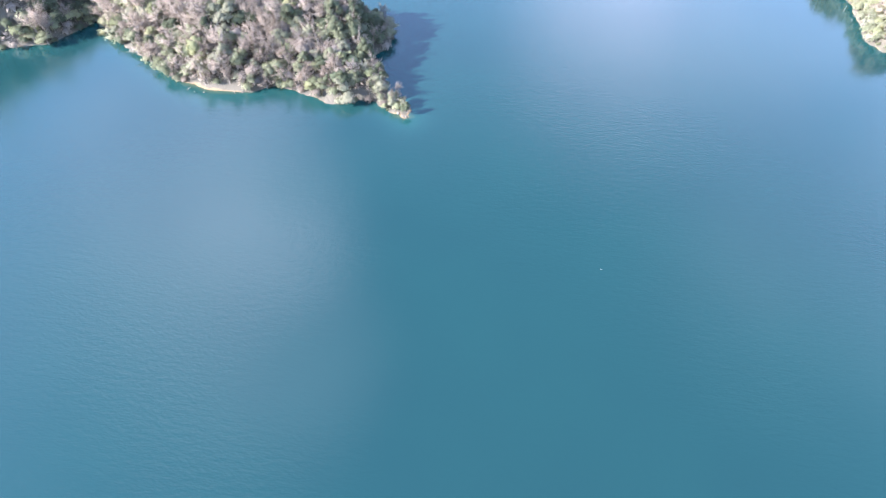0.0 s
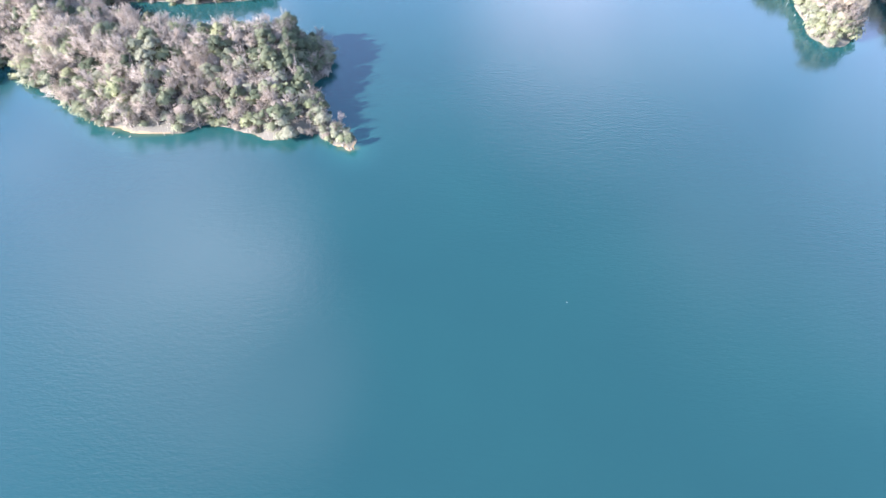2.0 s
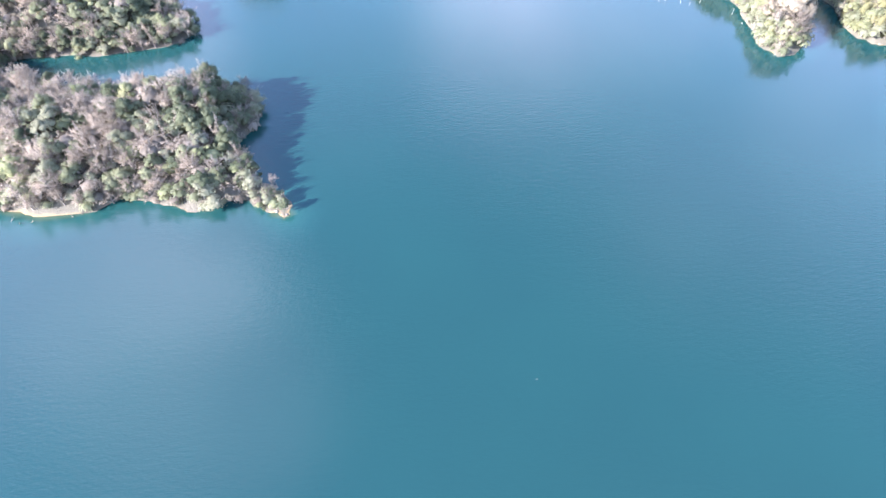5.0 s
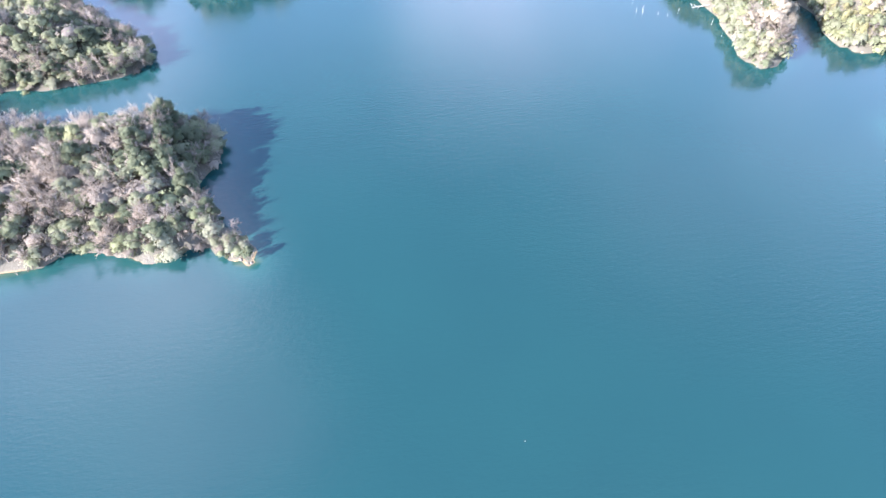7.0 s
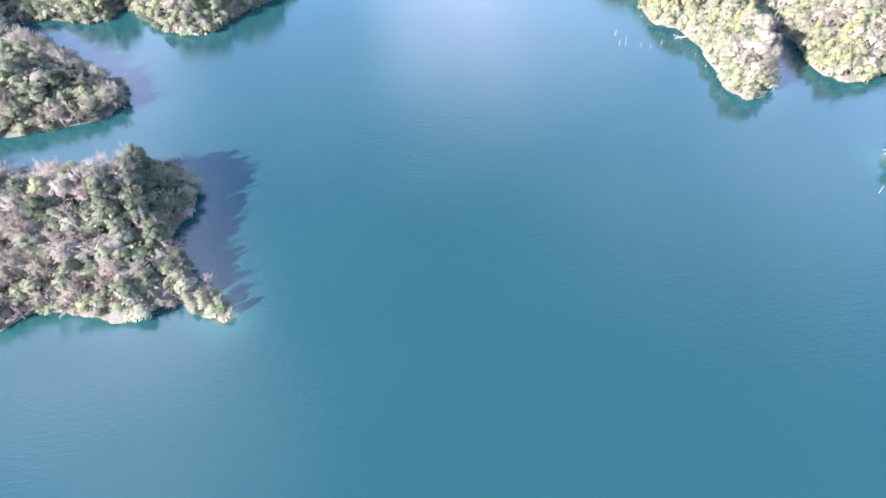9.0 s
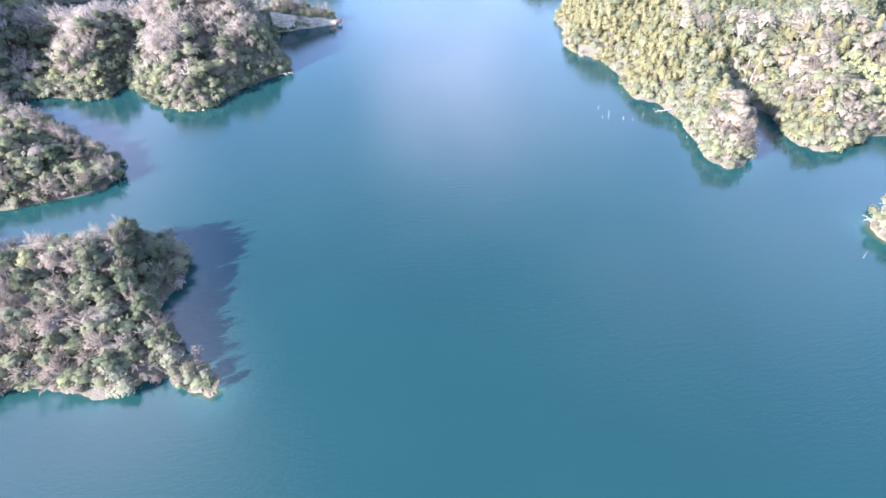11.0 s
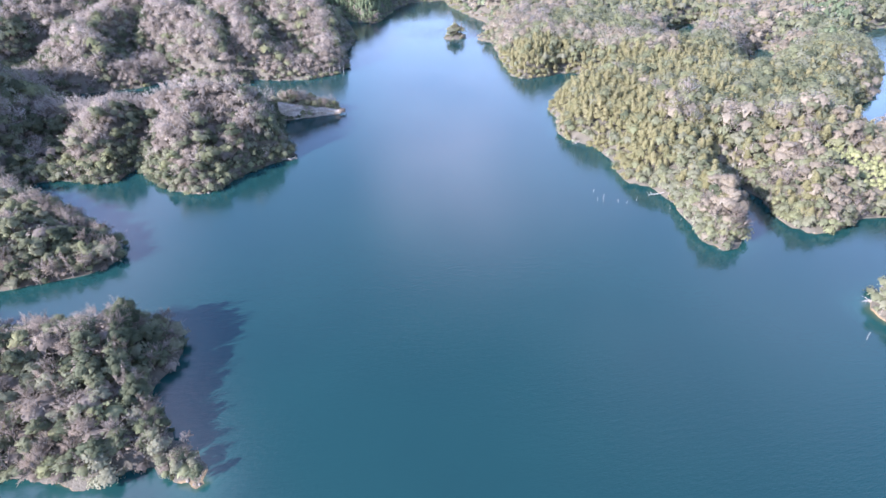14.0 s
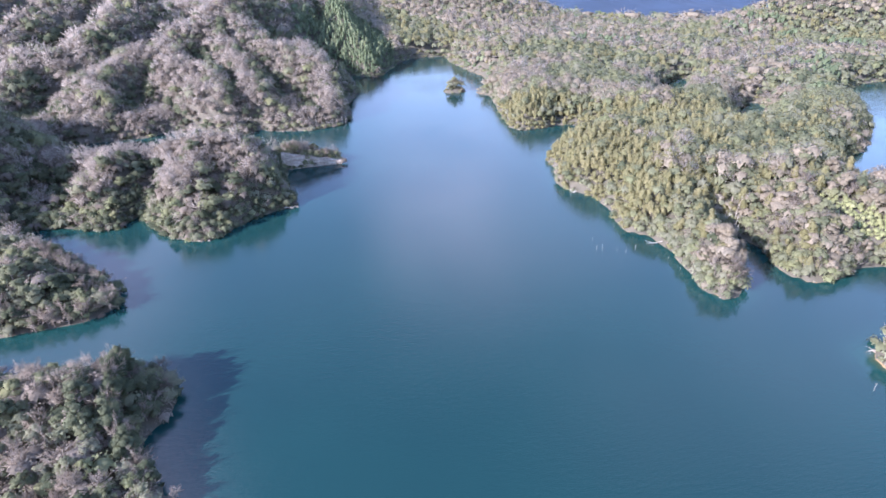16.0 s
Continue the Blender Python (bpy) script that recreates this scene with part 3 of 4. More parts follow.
for k in range(4):
    v, f, nm = plume(trng, 480, 0.3, 7.0, 1.4)
    KINDS.setdefault("plume", []).append(("bamboo_clump", "yellow-green feathery bamboo clump on the slope", "bamboo", "bamboo clumps",
                                          trunk_mesh(trng, 6.0, 0.09), mesh_from("bamboo_crown", v, f, BAMBOO, normals=nm), "nodding yellow-green plume"))
# bare trees with denser crowns in the lightened colour, mostly for the east
hrng = np.random.RandomState(77)
for k in range(3):
    v, f, nm = broadleaf(hrng, 1000, 0.2, 1, 22)
    KINDS.setdefault("haze", []).append(("bare_tree", "leafless tree with a dense haze of twigs, lightened to look sunlit", "tree", "bare trees",
                                         trunk_mesh(hrng, 5.2, 0.14), mesh_from("haze_crown", v, f, SCRUB, normals=nm), "dense pale brown twigs"))


def mix_at(x, y):
    """Shares of evergreen, dark evergreen, bare trees and bamboo at a place."""
    x, y = np.asarray(x, float), np.asarray(y, float)
    patch = fbm(x, y, 42, 31, 2)
    east = step01(x, 60, 80)
    bam = east * step01(patch, 0.36, 0.48) * step01(y, 150, 185) * (0.75 - 0.62 * step01(y + 0.5 * x, 310, 390)) + east * (0.12 + 0.42 * step01(y, 80, 110)) * (1 - 0.85 * step01(y + 0.5 * x, 310, 390))
    # bare trees increase far off; their pale grey stands in for haze
    bald = step01(fbm(x, y, 38, 47, 2) + 0.05 * step01(y + 0.3 * x, 340, 420) + 0.14 * step01(y + 0.3 * x, 480, 640), 0.50, 0.62)
    for px, py, r in KNOLLS:
        bald = np.maximum(bald * 0.97, 1.2 * np.exp(-((x - px) ** 2 + (y - py) ** 2) / (r * r)))
    bald = np.clip(bald, 0, 1)
    bamb = np.clip(bam, 0, 0.9) * (1 - 0.85 * bald)
    top = step01(height(x, y), 3.5, 10) * (1 - east)
    bare_w = (1 - east) * (0.49 + 0.07 * step01(y, 150, 200) + 0.35 * top + 0.5 * step01(fbm(x, y, 26, 41, 3), 0.40, 0.6) * step01(y, 60, 300) + 0.4 * step01(y, 230, 290)) + east * 0.85 * bald
    bare_w = np.clip(bare_w, 0, 0.92) * (1 - bamb)
    rest = 1 - bamb - bare_w
    # dark evergreens at the near island's north-east end, also darkening its shaded side
    grove = np.exp(-((x + 22) ** 2 / 60 + (y - 116) ** 2 / 110))
    green = np.maximum(grove, 0.7 * np.exp(-((x + 52) ** 2 / 300 + (y - 158) ** 2 / 130)))
    # more evergreens, and darker ones, on slopes that fall to the east
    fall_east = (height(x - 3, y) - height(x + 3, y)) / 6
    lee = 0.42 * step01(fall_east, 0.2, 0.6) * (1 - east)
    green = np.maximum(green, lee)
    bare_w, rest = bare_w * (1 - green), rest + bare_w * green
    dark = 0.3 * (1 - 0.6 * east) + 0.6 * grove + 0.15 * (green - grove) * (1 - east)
    return np.stack([rest * (1 - dark), rest * dark, bare_w, bamb], -1)


def hollow(x, y):
    """1 in the gullies of the west, 0 on its ridges and in the low east."""
    around = (height(x - 9, y) + height(x + 9, y) + height(x, y - 9) + height(x, y + 9)) / 4
    return step01(around - height(x, y), 0.3, 2.8) * (1 - step01(x, 50, 70))


def scatter(x0, x1, y0, y1, gap, seed):
    rng = np.random.RandomState(seed)
    a, b = np.meshgrid(np.arange(x0, x1, gap), np.arange(y0, y1, gap * 0.87))
    a = a + (np.arange(a.shape[0])[:, None] % 2) * gap / 2
    x = (a + rng.uniform(-0.36, 0.36, a.shape) * gap).ravel()
    y = (b + rng.uniform(-0.36, 0.36, a.shape) * gap).ravel()
    return x, y, rng


def grassy(x, y):
    """The slope of low, bright bamboo grass above the east bay."""
    return np.hypot((x - 147) / 8.5, (y - 144) / 10.5) < 0.8 + 0.4 * fbm(x, y, 6, 5)


def clearing(x, y):
    """Open ground: the mown field above the east bay, and the yards of the far farmhouses."""
    yard = np.zeros(np.shape(x), bool)
    for hx, hy in ((341, 423), (329, 382), (368, 374), (362, 381), (380, 351)):
        yard |= np.hypot(x - hx + 3, y - hy + 3) < 5.5
    return ((x > 163) & (x < 185) & (y > 159) & (y < 174.5)) | yard | grassy(x, y)


def near_zone(x, y):
    return ((x < 30) & (x > np.where(y < 140, -106, -84)) & (y < 181) & (y > 80)) | ((x > 30) & (x < 158) & (y < 168) & (y > 80))


x, y, rng = scatter(-132, 30, 84, 182, 3.05, 5)
x2, y2, rng = scatter(80, 158, 84, 170, 3.1, 8)
x, y = np.concatenate([x, x2]), np.concatenate([y, y2])
sd = inland(x, y)
ok = near_zone(x, y) & (sd > 0.35 * (x > 60) + 0.25 * beach(x, y)) & ~clearing(x, y)
x, y, sd = x[ok], y[ok], sd[ok]
z = height(x, y, sd)
shares = mix_at(x, y).cumsum(1)
roll = rng.rand(len(x))
kind = np.minimum((roll[:, None] > shares).sum(1), 3)
size = (0.53 + 0.4 * rng.rand(len(x)) ** 1.4) * (0.78 + 0.22 * step01(sd, 1.0, 8))
size[kind == 2] *= np.where(x[kind == 2] > 60, 1.15, 1.08)
size[x > 30] *= 0.9
size *= 1 - 0.3 * np.exp(-((x + 22) ** 2 / 40 + (y - 117) ** 2 / 120)) - 0.45 * np.exp(-((x + 16) ** 2 + (y - 95.5) ** 2) / 45)
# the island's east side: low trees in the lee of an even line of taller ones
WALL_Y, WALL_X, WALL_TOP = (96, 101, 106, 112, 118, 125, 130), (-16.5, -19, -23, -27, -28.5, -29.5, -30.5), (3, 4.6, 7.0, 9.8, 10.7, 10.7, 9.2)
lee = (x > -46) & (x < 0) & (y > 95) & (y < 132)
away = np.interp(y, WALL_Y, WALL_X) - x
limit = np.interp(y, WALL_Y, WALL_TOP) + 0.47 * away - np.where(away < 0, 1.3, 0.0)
# most crowns behind the line turn dark, to deepen the shadow there
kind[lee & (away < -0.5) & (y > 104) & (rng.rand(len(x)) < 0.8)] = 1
size[lee] = np.minimum(size, np.maximum(limit - z, 1.2) / 8.2)[lee]
first = {}
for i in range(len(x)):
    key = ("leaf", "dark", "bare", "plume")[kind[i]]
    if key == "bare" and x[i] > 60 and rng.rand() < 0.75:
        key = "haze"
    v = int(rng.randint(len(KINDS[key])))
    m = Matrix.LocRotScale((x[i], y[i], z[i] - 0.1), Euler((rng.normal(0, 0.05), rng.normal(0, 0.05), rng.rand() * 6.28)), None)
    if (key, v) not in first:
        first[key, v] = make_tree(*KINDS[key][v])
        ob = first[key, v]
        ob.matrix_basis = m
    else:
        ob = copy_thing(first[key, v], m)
    s = float(size[i])
    ob.scale = (s * rng.uniform(0.9, 1.15), s * rng.uniform(0.9, 1.15), s * rng.uniform(0.9, 1.1))

# ---- bushes on the bank ----
SHRUBS = []
for k in range(3):
    v, f, nm = broadleaf(trng, 300, 0.34, 1, 6)
    me = mesh_from("bush_crown", v * np.array([0.52, 0.52, 0.40]) - np.array([0, 0, 0.75]), f, LEAF, normals=nm)
    SHRUBS.append(("bush", "leafy green bush overhanging the water's edge", "bush", "bushes on the bank", trunk_mesh(trng, 1.5, 0.07), me, "dull green leaves"))
for k in range(3):
    (wv, wf), (tv, tf, tn) = bare(trng, 360, 0.085, 4)
    sc = np.array([0.55, 0.55, 0.42])
    SHRUBS.append(("bush", "leafless grey-brown bush on the bank", "bush", "bushes on the bank", mesh_from("bush_stems", wv * sc, wf, BARK),
                   mesh_from("bush_twigs", tv * sc, tf, TWIG, normals=tn), "bare grey-brown twigs"))
x, y, rng = scatter(-130, 158, 84, 262, 2.6, 6)
sd = inland(x, y)
ok = near_zone(x, y) & (y < 172) & (x > -104) & (sd > np.where(x > 60, -0.4, -0.8) + 0.8 * beach(x, y)) & (sd < 2.4) & ~clearing(x, y)
x, y = x[ok], y[ok]
sd = inland(x, y)
z = height(x, y, sd)
leafy = rng.rand(len(x)) < np.where(x > 60, 0.75, 0.55)
for i in range(len(x)):
    v = int(rng.randint(3)) + (0 if leafy[i] else 3)
    m = Matrix.LocRotScale((x[i], y[i], z[i] - 0.1), Euler((rng.normal(0, 0.1), rng.normal(0, 0.1), rng.rand() * 6.28)), None)
    if ("bush", v) not in first:
        ob = first["bush", v] = make_tree(*SHRUBS[v])
        ob.matrix_basis = m
    else:
        ob = copy_thing(first["bush", v], m)
    s = float(rng.uniform(0.9, 1.6)) * (1 - 0.45 * math.exp(-((x[i] + 14) ** 2 + (y[i] - 93) ** 2) / 40))
    ob.scale = (s, s * rng.uniform(0.9, 1.15), s * rng.uniform(0.85, 1.2))

# ---- woods beyond: one sheet of trees for each kind ----
def far_ball(rng, sprays, size, tall, wide, twiggy=False):
    """A crown seen from far off: an uneven coat of leaf sprays or of fine twigs round a hidden heart."""
    v, f = upper(*blob(rng, 1, 0.35), -0.1)
    c, sky = np.array([0, 0, tall * 0.58]), np.array([0, 0, 0.8])
    d = rng.normal(0, 1, (sprays, 3))
    d[:, 2] = np.abs(d[:, 2]) - 0.1
    d = unit(d)
    sc = np.array([wide, wide, tall * 0.42])
    knob = 1 + 0.12 * np.sin(5 * d[:, 0] + 9 * rng.rand()) * np.sin(5 * d[:, 1] + 9 * rng.rand())
    at = c + d * sc * (knob * rng.uniform(0.74, 1.03, sprays))[:, None]
    if twiggy:
        deep = rng.uniform(0.3, 0.88, sprays) ** 0.7
        return twig_fan(c + d * sc * (knob * deep)[:, None], d + np.array([0, 0, 0.35]), size * 2.6, size * 0.3, rng, 0.42)
    coat = leaf_quads(at, d + sky, size, rng)
    return join([(v * sc * 0.74 + c, f, unit(unit(v) + sky)), coat])


MID = {"leaf": [far_ball(trng, 92, 0.43, 7.6, 3.0) for k in range(5)], "dark": [far_ball(trng, 92, 0.43, 7.6, 3.0) for k in range(3)],
       "bare": [far_ball(trng, 140, 0.5, 7.8, 3.1, True) for k in range(5)], "plume": [plume(trng, 80, 0.38, 6.4, 1.3) for k in range(5)],
       "cedar": [plume(trng, 75, 0.36, 7.0, 1.25) for k in range(3)]}
FAR = {"leaf": [far_ball(trng, 26, 0.78, 7.6, 3.0) for k in range(4)], "dark": [far_ball(trng, 26, 0.78, 7.6, 3.0) for k in range(3)],
       "bare": [far_ball(trng, 52, 0.8, 7.8, 3.1, True) for k in range(4)], "plume": [far_ball(trng, 26, 0.66, 8.2, 2.3) for k in range(4)],
       "cedar": [far_ball(trng, 26, 0.62, 9.0, 2.0) for k in range(3)]}
SPUR = {"leaf": [broadleaf(trng, 225, 0.47, 1, 8) for k in range(5)], "dark": [broadleaf(trng, 225, 0.47, 1, 8) for k in range(3)],
        "bare": [bare(trng, 340, 0.1, 8, 1.15)[1] for k in range(5)], "plume": MID["plume"], "cedar": MID["cedar"]}
MATS = {"leaf": LEAF, "dark": DARK_LEAF, "bare": TWIG, "plume": BAMBOO, "cedar": CONIFER}
WORDS = {"leaf": "evergreen broadleaf wood on the far banks", "dark": "dark evergreen wood, thickest in gullies to deepen their shade", "bare": "leafless grey-brown deciduous wood on the hills",
         "plume": "yellow-green bamboo groves on the east slopes", "cedar": "dark green cedar plantation on the far hills"}


def wood(name, label, mat, templates, x, y, z, s, rng, tall=1.0):
    """Many trees in one mesh, each with its own hue."""
    vs, fs, ns, ts, o = [], [], [], [], 0
    for t, (tv, tf, tn) in enumerate(templates):
        mine = np.arange(len(x)) % len(templates) == t
        n = int(mine.sum())
        if not n:
            continue
        a, sc = rng.uniform(0, 6.283, n), s[mine]
        ca, sa = np.cos(a)[:, None], np.sin(a)[:, None]
        wx, wy = rng.uniform(0.85, 1.2, n)[:, None], rng.uniform(0.85, 1.2, n)[:, None]
        px, py = tv[None, :, 0] * wx, tv[None, :, 1] * wy
        v = np.stack([(px * ca - py * sa) * sc[:, None] + x[mine, None], (px * sa + py * ca) * sc[:, None] + y[mine, None],
                      tv[None, :, 2] * sc[:, None] * tall * rng.uniform(0.85, 1.15, n)[:, None] + z[mine, None]], -1)
        vs.append(v.reshape(-1, 3))
        ns.append(np.stack([tn[None, :, 0] * ca - tn[None, :, 1] * sa, tn[None, :, 0] * sa + tn[None, :, 1] * ca, tn[None, :, 2] + 0 * ca], -1).reshape(-1, 3))
        fs.append((tf[None] + (np.arange(n) * len(tv))[:, None, None]).reshape(-1, 3) + o)
        ts.append(np.repeat(rng.rand(n), len(tv)))
        o += n * len(tv)
    if vs:
        ob = new(name, mesh_from(name, np.concatenate(vs), np.concatenate(fs), mat, {"tint": np.concatenate(ts)}, normals=np.concatenate(ns)))
        tagged(ob, label, "woods", kind="stuff")


def in_view(x, y, pad):
    """The wedge of country that opens from the lake."""
    return (y > 84) & (x > -118 - 0.36 * np.maximum(y - 250, -130) - pad) & (x < 180 + 0.86 * np.maximum(y - 130, 0) + pad)


def plant(label, x0, x1, y0, y1, gap, seed, keep, templates, grow, tall=1.0):
    x, y, rng = scatter(x0, x1, y0, y1, gap, seed)
    ok = keep(x, y)
    x, y = x[ok], y[ok]
    sd = inland(x, y)
    ok = (sd > (-0.8 if grow < 0.8 else 0.1) + 0.25 * step01(x, 60, 80) + 1.4 * beach(x, y)) & ~clearing(x, y)
    x, y, sd = x[ok], y[ok], sd[ok]
    z, drop = height(x, y, sd), 1.1 if grow < 0.8 else 0.2
    kind = np.minimum((rng.rand(len(x))[:, None] > mix_at(x, y).cumsum(1)).sum(1), 3)
    # gullies are filled with dark crowns, whose colour stands in for deep shade
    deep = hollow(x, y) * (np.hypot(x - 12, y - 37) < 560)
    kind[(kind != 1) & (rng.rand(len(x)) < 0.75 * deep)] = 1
    if label == "bank_growth":
        kind[(kind == 2) & (rng.rand(len(x)) < 0.65)] = 0
    kind[np.hypot((x - 33) / 34, (y - 455) / 60) < 0.85 + 0.3 * fbm(x, y, 12, 3)] = 4
    kind[(x > 110) & (fbm(x, y, 60, 77) > 0.66) & (y > 260) & (kind != 2)] = 4
    # broad crowns stand wider apart than bamboo and cedar
    thin = rng.rand(len(x)) < 0.78
    for k, key in enumerate(("leaf", "dark", "bare", "plume", "cedar")):
        q = (kind == k) & (thin | (k > 2) | (grow < 0.8))
        s = rng.rand(int(q.sum())) ** 1.3
        s = np.where(x[q] > 60, 0.84 + 0.26 * s, 0.7 + 0.5 * s) * grow * (0.72 + 0.28 * step01(sd[q], 0.5, 8)) * (1 - 0.18 * deep[q])
        if key == "bare":
            s = s * (1 + 0.1 * (x[q] > 60))
        if key == "bare" and label.endswith("wood"):
            # east of x = 60 most bare crowns take the lightened colour
            haze = (x[q] > 60) & (rng.rand(int(q.sum())) < 0.65)
            wood(label, WORDS[key], BARE_FAR, templates[key], x[q][~haze], y[q][~haze], z[q][~haze] - drop, s[~haze], rng, tall)
            wood(label, "haze of leafless trees on the east slopes, lightened to look sunlit", SCRUB, templates["leaf"], x[q][haze], y[q][haze], z[q][haze] - drop, s[haze], rng, tall)
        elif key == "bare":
            # one kind of low growth: sunlit tone in the east, darker in the west
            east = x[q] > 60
            for side, mat, words in ((east, SCRUB, "dry scrub on the open east slopes, lightened to look sunlit"), (~east, BRUSH, "dark dry brush under the leafless trees")):
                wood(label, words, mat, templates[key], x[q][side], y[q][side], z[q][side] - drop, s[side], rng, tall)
        else:
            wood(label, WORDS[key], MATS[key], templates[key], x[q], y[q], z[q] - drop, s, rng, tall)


cedar_hill = lambda x, y: np.hypot((x - 38) / 34, (y - 450) / 66) < 1
spur_zone = lambda x, y: (x < 30) & (x > -140) & (y > 84) & (y < 252) & ~near_zone(x, y)
mid_zone = lambda x, y: in_view(x, y, 15) & ~near_zone(x, y) & ~spur_zone(x, y) & ((np.hypot(x - 12, y - 37) < 340) | cedar_hill(x, y))
far_zone = lambda x, y: in_view(x, y, 60 + 0.2 * np.maximum(y - 400, 0)) & ~near_zone(x, y) & ~spur_zone(x, y) & ~cedar_hill(x, y) & (np.hypot(x - 12, y - 37) >= 340) & (np.hypot(x - 12, y - 37) < 1100)
plant("spur_wood", -140, 30, 84, 254, 3.55, 14, spur_zone, SPUR, 0.86)
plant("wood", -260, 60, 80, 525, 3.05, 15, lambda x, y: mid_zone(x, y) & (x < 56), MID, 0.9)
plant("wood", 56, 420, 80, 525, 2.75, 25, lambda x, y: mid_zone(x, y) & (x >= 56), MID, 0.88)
plant("far_wood", -400, 620, 80, 680, 4.4, 16, lambda x, y: far_zone(x, y) & (np.hypot(x - 12, y - 37) < 600), FAR, 1.08, 0.95)
plant("distant_wood", -640, 1500, 80, 1750, 17.0, 19, lambda x, y: far_zone(x, y) & (np.hypot(x - 12, y - 37) >= 600), FAR, 2.9, 0.5)

# low growth under the near trees and along the farther banks
LOW = {"leaf": [far_ball(trng, 56, 0.5, 8, 3.0) for k in range(3)], "dark": [far_ball(trng, 56, 0.5, 8, 3.0) for k in range(2)],
       "bare": [], "plume": [far_ball(trng, 50, 0.6, 8, 2.6) for k in range(2)]}
LOW["cedar"] = LOW["dark"]
for k in range(3):
    LOW["bare"].append(far_ball(trng, 80, 0.36, 8, 3.0))
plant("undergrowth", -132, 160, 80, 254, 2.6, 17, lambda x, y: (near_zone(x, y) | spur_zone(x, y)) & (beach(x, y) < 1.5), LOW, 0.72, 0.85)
shore_zone = lambda x, y: in_view(x, y, 10) & ~(near_zone(x, y) & (y < 172)) & (np.hypot(x - 12, y - 37) < 480) & (inland(x, y) < 4)
plant("bank_growth", -260, 420, 80, 520, 2.5, 18, shore_zone, LOW, 0.76, 0.6)
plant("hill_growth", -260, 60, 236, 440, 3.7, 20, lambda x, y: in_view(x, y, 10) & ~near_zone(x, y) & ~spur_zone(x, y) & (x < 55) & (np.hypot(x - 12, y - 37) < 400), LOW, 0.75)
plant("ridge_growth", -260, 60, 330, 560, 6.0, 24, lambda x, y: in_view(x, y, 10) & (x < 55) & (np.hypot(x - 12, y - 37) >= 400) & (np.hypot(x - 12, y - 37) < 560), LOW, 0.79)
plant("slope_growth", 60, 300, 150, 340, 3.0, 21, lambda x, y: in_view(x, y, 0) & ~near_zone(x, y) & (np.hypot(x - 12, y - 37) < 330), LOW, 0.72)


x, y, rng = scatter(86, 158, 84, 172, 1.8, 9)
sd = inland(x, y)
ok = (sd > -0.6 + beach(x, y)) & (sd < 2.6) & near_zone(x, y) & ((y > 109) | (x > 120))
x, y = x[ok], y[ok]
wood("bank_growth", "low leafy bushes crowding the east bank", LEAF, LOW["leaf"], x, y, height(x, y) - 0.9, rng.uniform(0.4, 0.62, len(x)), rng)
x, y, rng = scatter(-130, 3, 150, 252, 2.1, 29)
sd = inland(x, y)
ok = (sd > -0.6 + beach(x, y)) & (sd < 6) & spur_zone(x, y)
x, y = x[ok], y[ok]
for mat, words, k in ((DARK_LEAF, "dark evergreen bushes on the spur's bank", 0), (LEAF, "dull green bushes on the spur's bank", 1)):
    wood("bank_growth", words, mat, LOW["leaf"], x[k::2], y[k::2], height(x[k::2], y[k::2]) - 1.0, rng.uniform(0.35, 0.6, len(x[k::2])), rng)
x, y, rng = scatter(134, 160, 130, 158, 1.5, 22)
ok = grassy(x, y) & (inland(x, y) > 1.5)
x, y = x[ok], y[ok]
wood("bamboo_grass", "low bright green bamboo grass covering an open slope", LIME, LOW["plume"], x, y, height(x, y) - 0.6, rng.uniform(0.22, 0.38, len(x)), rng)


# ---- small things on the water and the banks ----
def wood_material(name, dark, pale):
    m, n, l, b = material(name, 0.85)
    co = n.new("ShaderNodeTexCoord")
    mp = n.new("ShaderNodeMapping")
    mp.inputs["Scale"].default_value = (6, 6, 0.8)
    l.new(co.outputs["Object"], mp.inputs["Vector"])
    nz = noise_node(n, l, 3.0, 5, mp.outputs["Vector"])
    r = ramp_node(n, [(0.3, dark), (0.65, pale)])
    l.new(nz.outputs["Fac"], r.inputs["Fac"])
    l.new(r.outputs["Color"], b.inputs["Base Color"])
    bp = n.new("ShaderNodeBump")
    bp.inputs["Strength"].default_value = 0.4
    l.new(nz.outputs["Fac"], bp.inputs["Height"])
    l.new(bp.outputs["Normal"], b.inputs["Normal"])
    return m


BLEACHED = wood_material("bleached_wood", (0.22, 0.19, 0.155), (0.36, 0.33, 0.285))
SNAG = wood_material("wet_wood", (0.10, 0.08, 0.06), (0.22, 0.18, 0.14))
srng = np.random.RandomState(23)


def post(x, y, high, lean_x, lean_y):
    """A weathered pole standing in the lake bed."""
    top = np.array([lean_x, lean_y, high])
    v, f = tube([(0, 0, -1.2), (*(top[:2] * 0.4), high * 0.45), tuple(top)], (0.03, 0.026, 0.02), 7)
    cap = np.array([[len(v) - 7, len(v) - 7 + k, len(v) - 7 + k + 1] for k in range(1, 6)])
    ob = new("water_post", mesh_from("water_post", v, np.concatenate([f, cap]), BLEACHED))
    ob.location = (x, y, 0)
    return tagged(ob, "weathered pale wooden post standing in the water", "post", "posts in the water")


for px, py, ph in ((81, 161, 1.7), (80, 156, 1.9), (82, 157, 2.1), (81.4, 155.4, 1.5), (85, 154, 1.3), (87, 153, 1.3), (90, 153.6, 2.3), (97 - 1.2, 147, 2.3),
                   (95.6, 141.5, 1.4), (91.4, 168, 1.1), (88, 191, 2.4), (105, 95, 2.4), (17, 287, 3.0), (20, 285, 3.4), (21, 291, 3.8)):
    post(px, py, ph * 0.72, srng.normal(0, 0.12), srng.normal(0, 0.12))


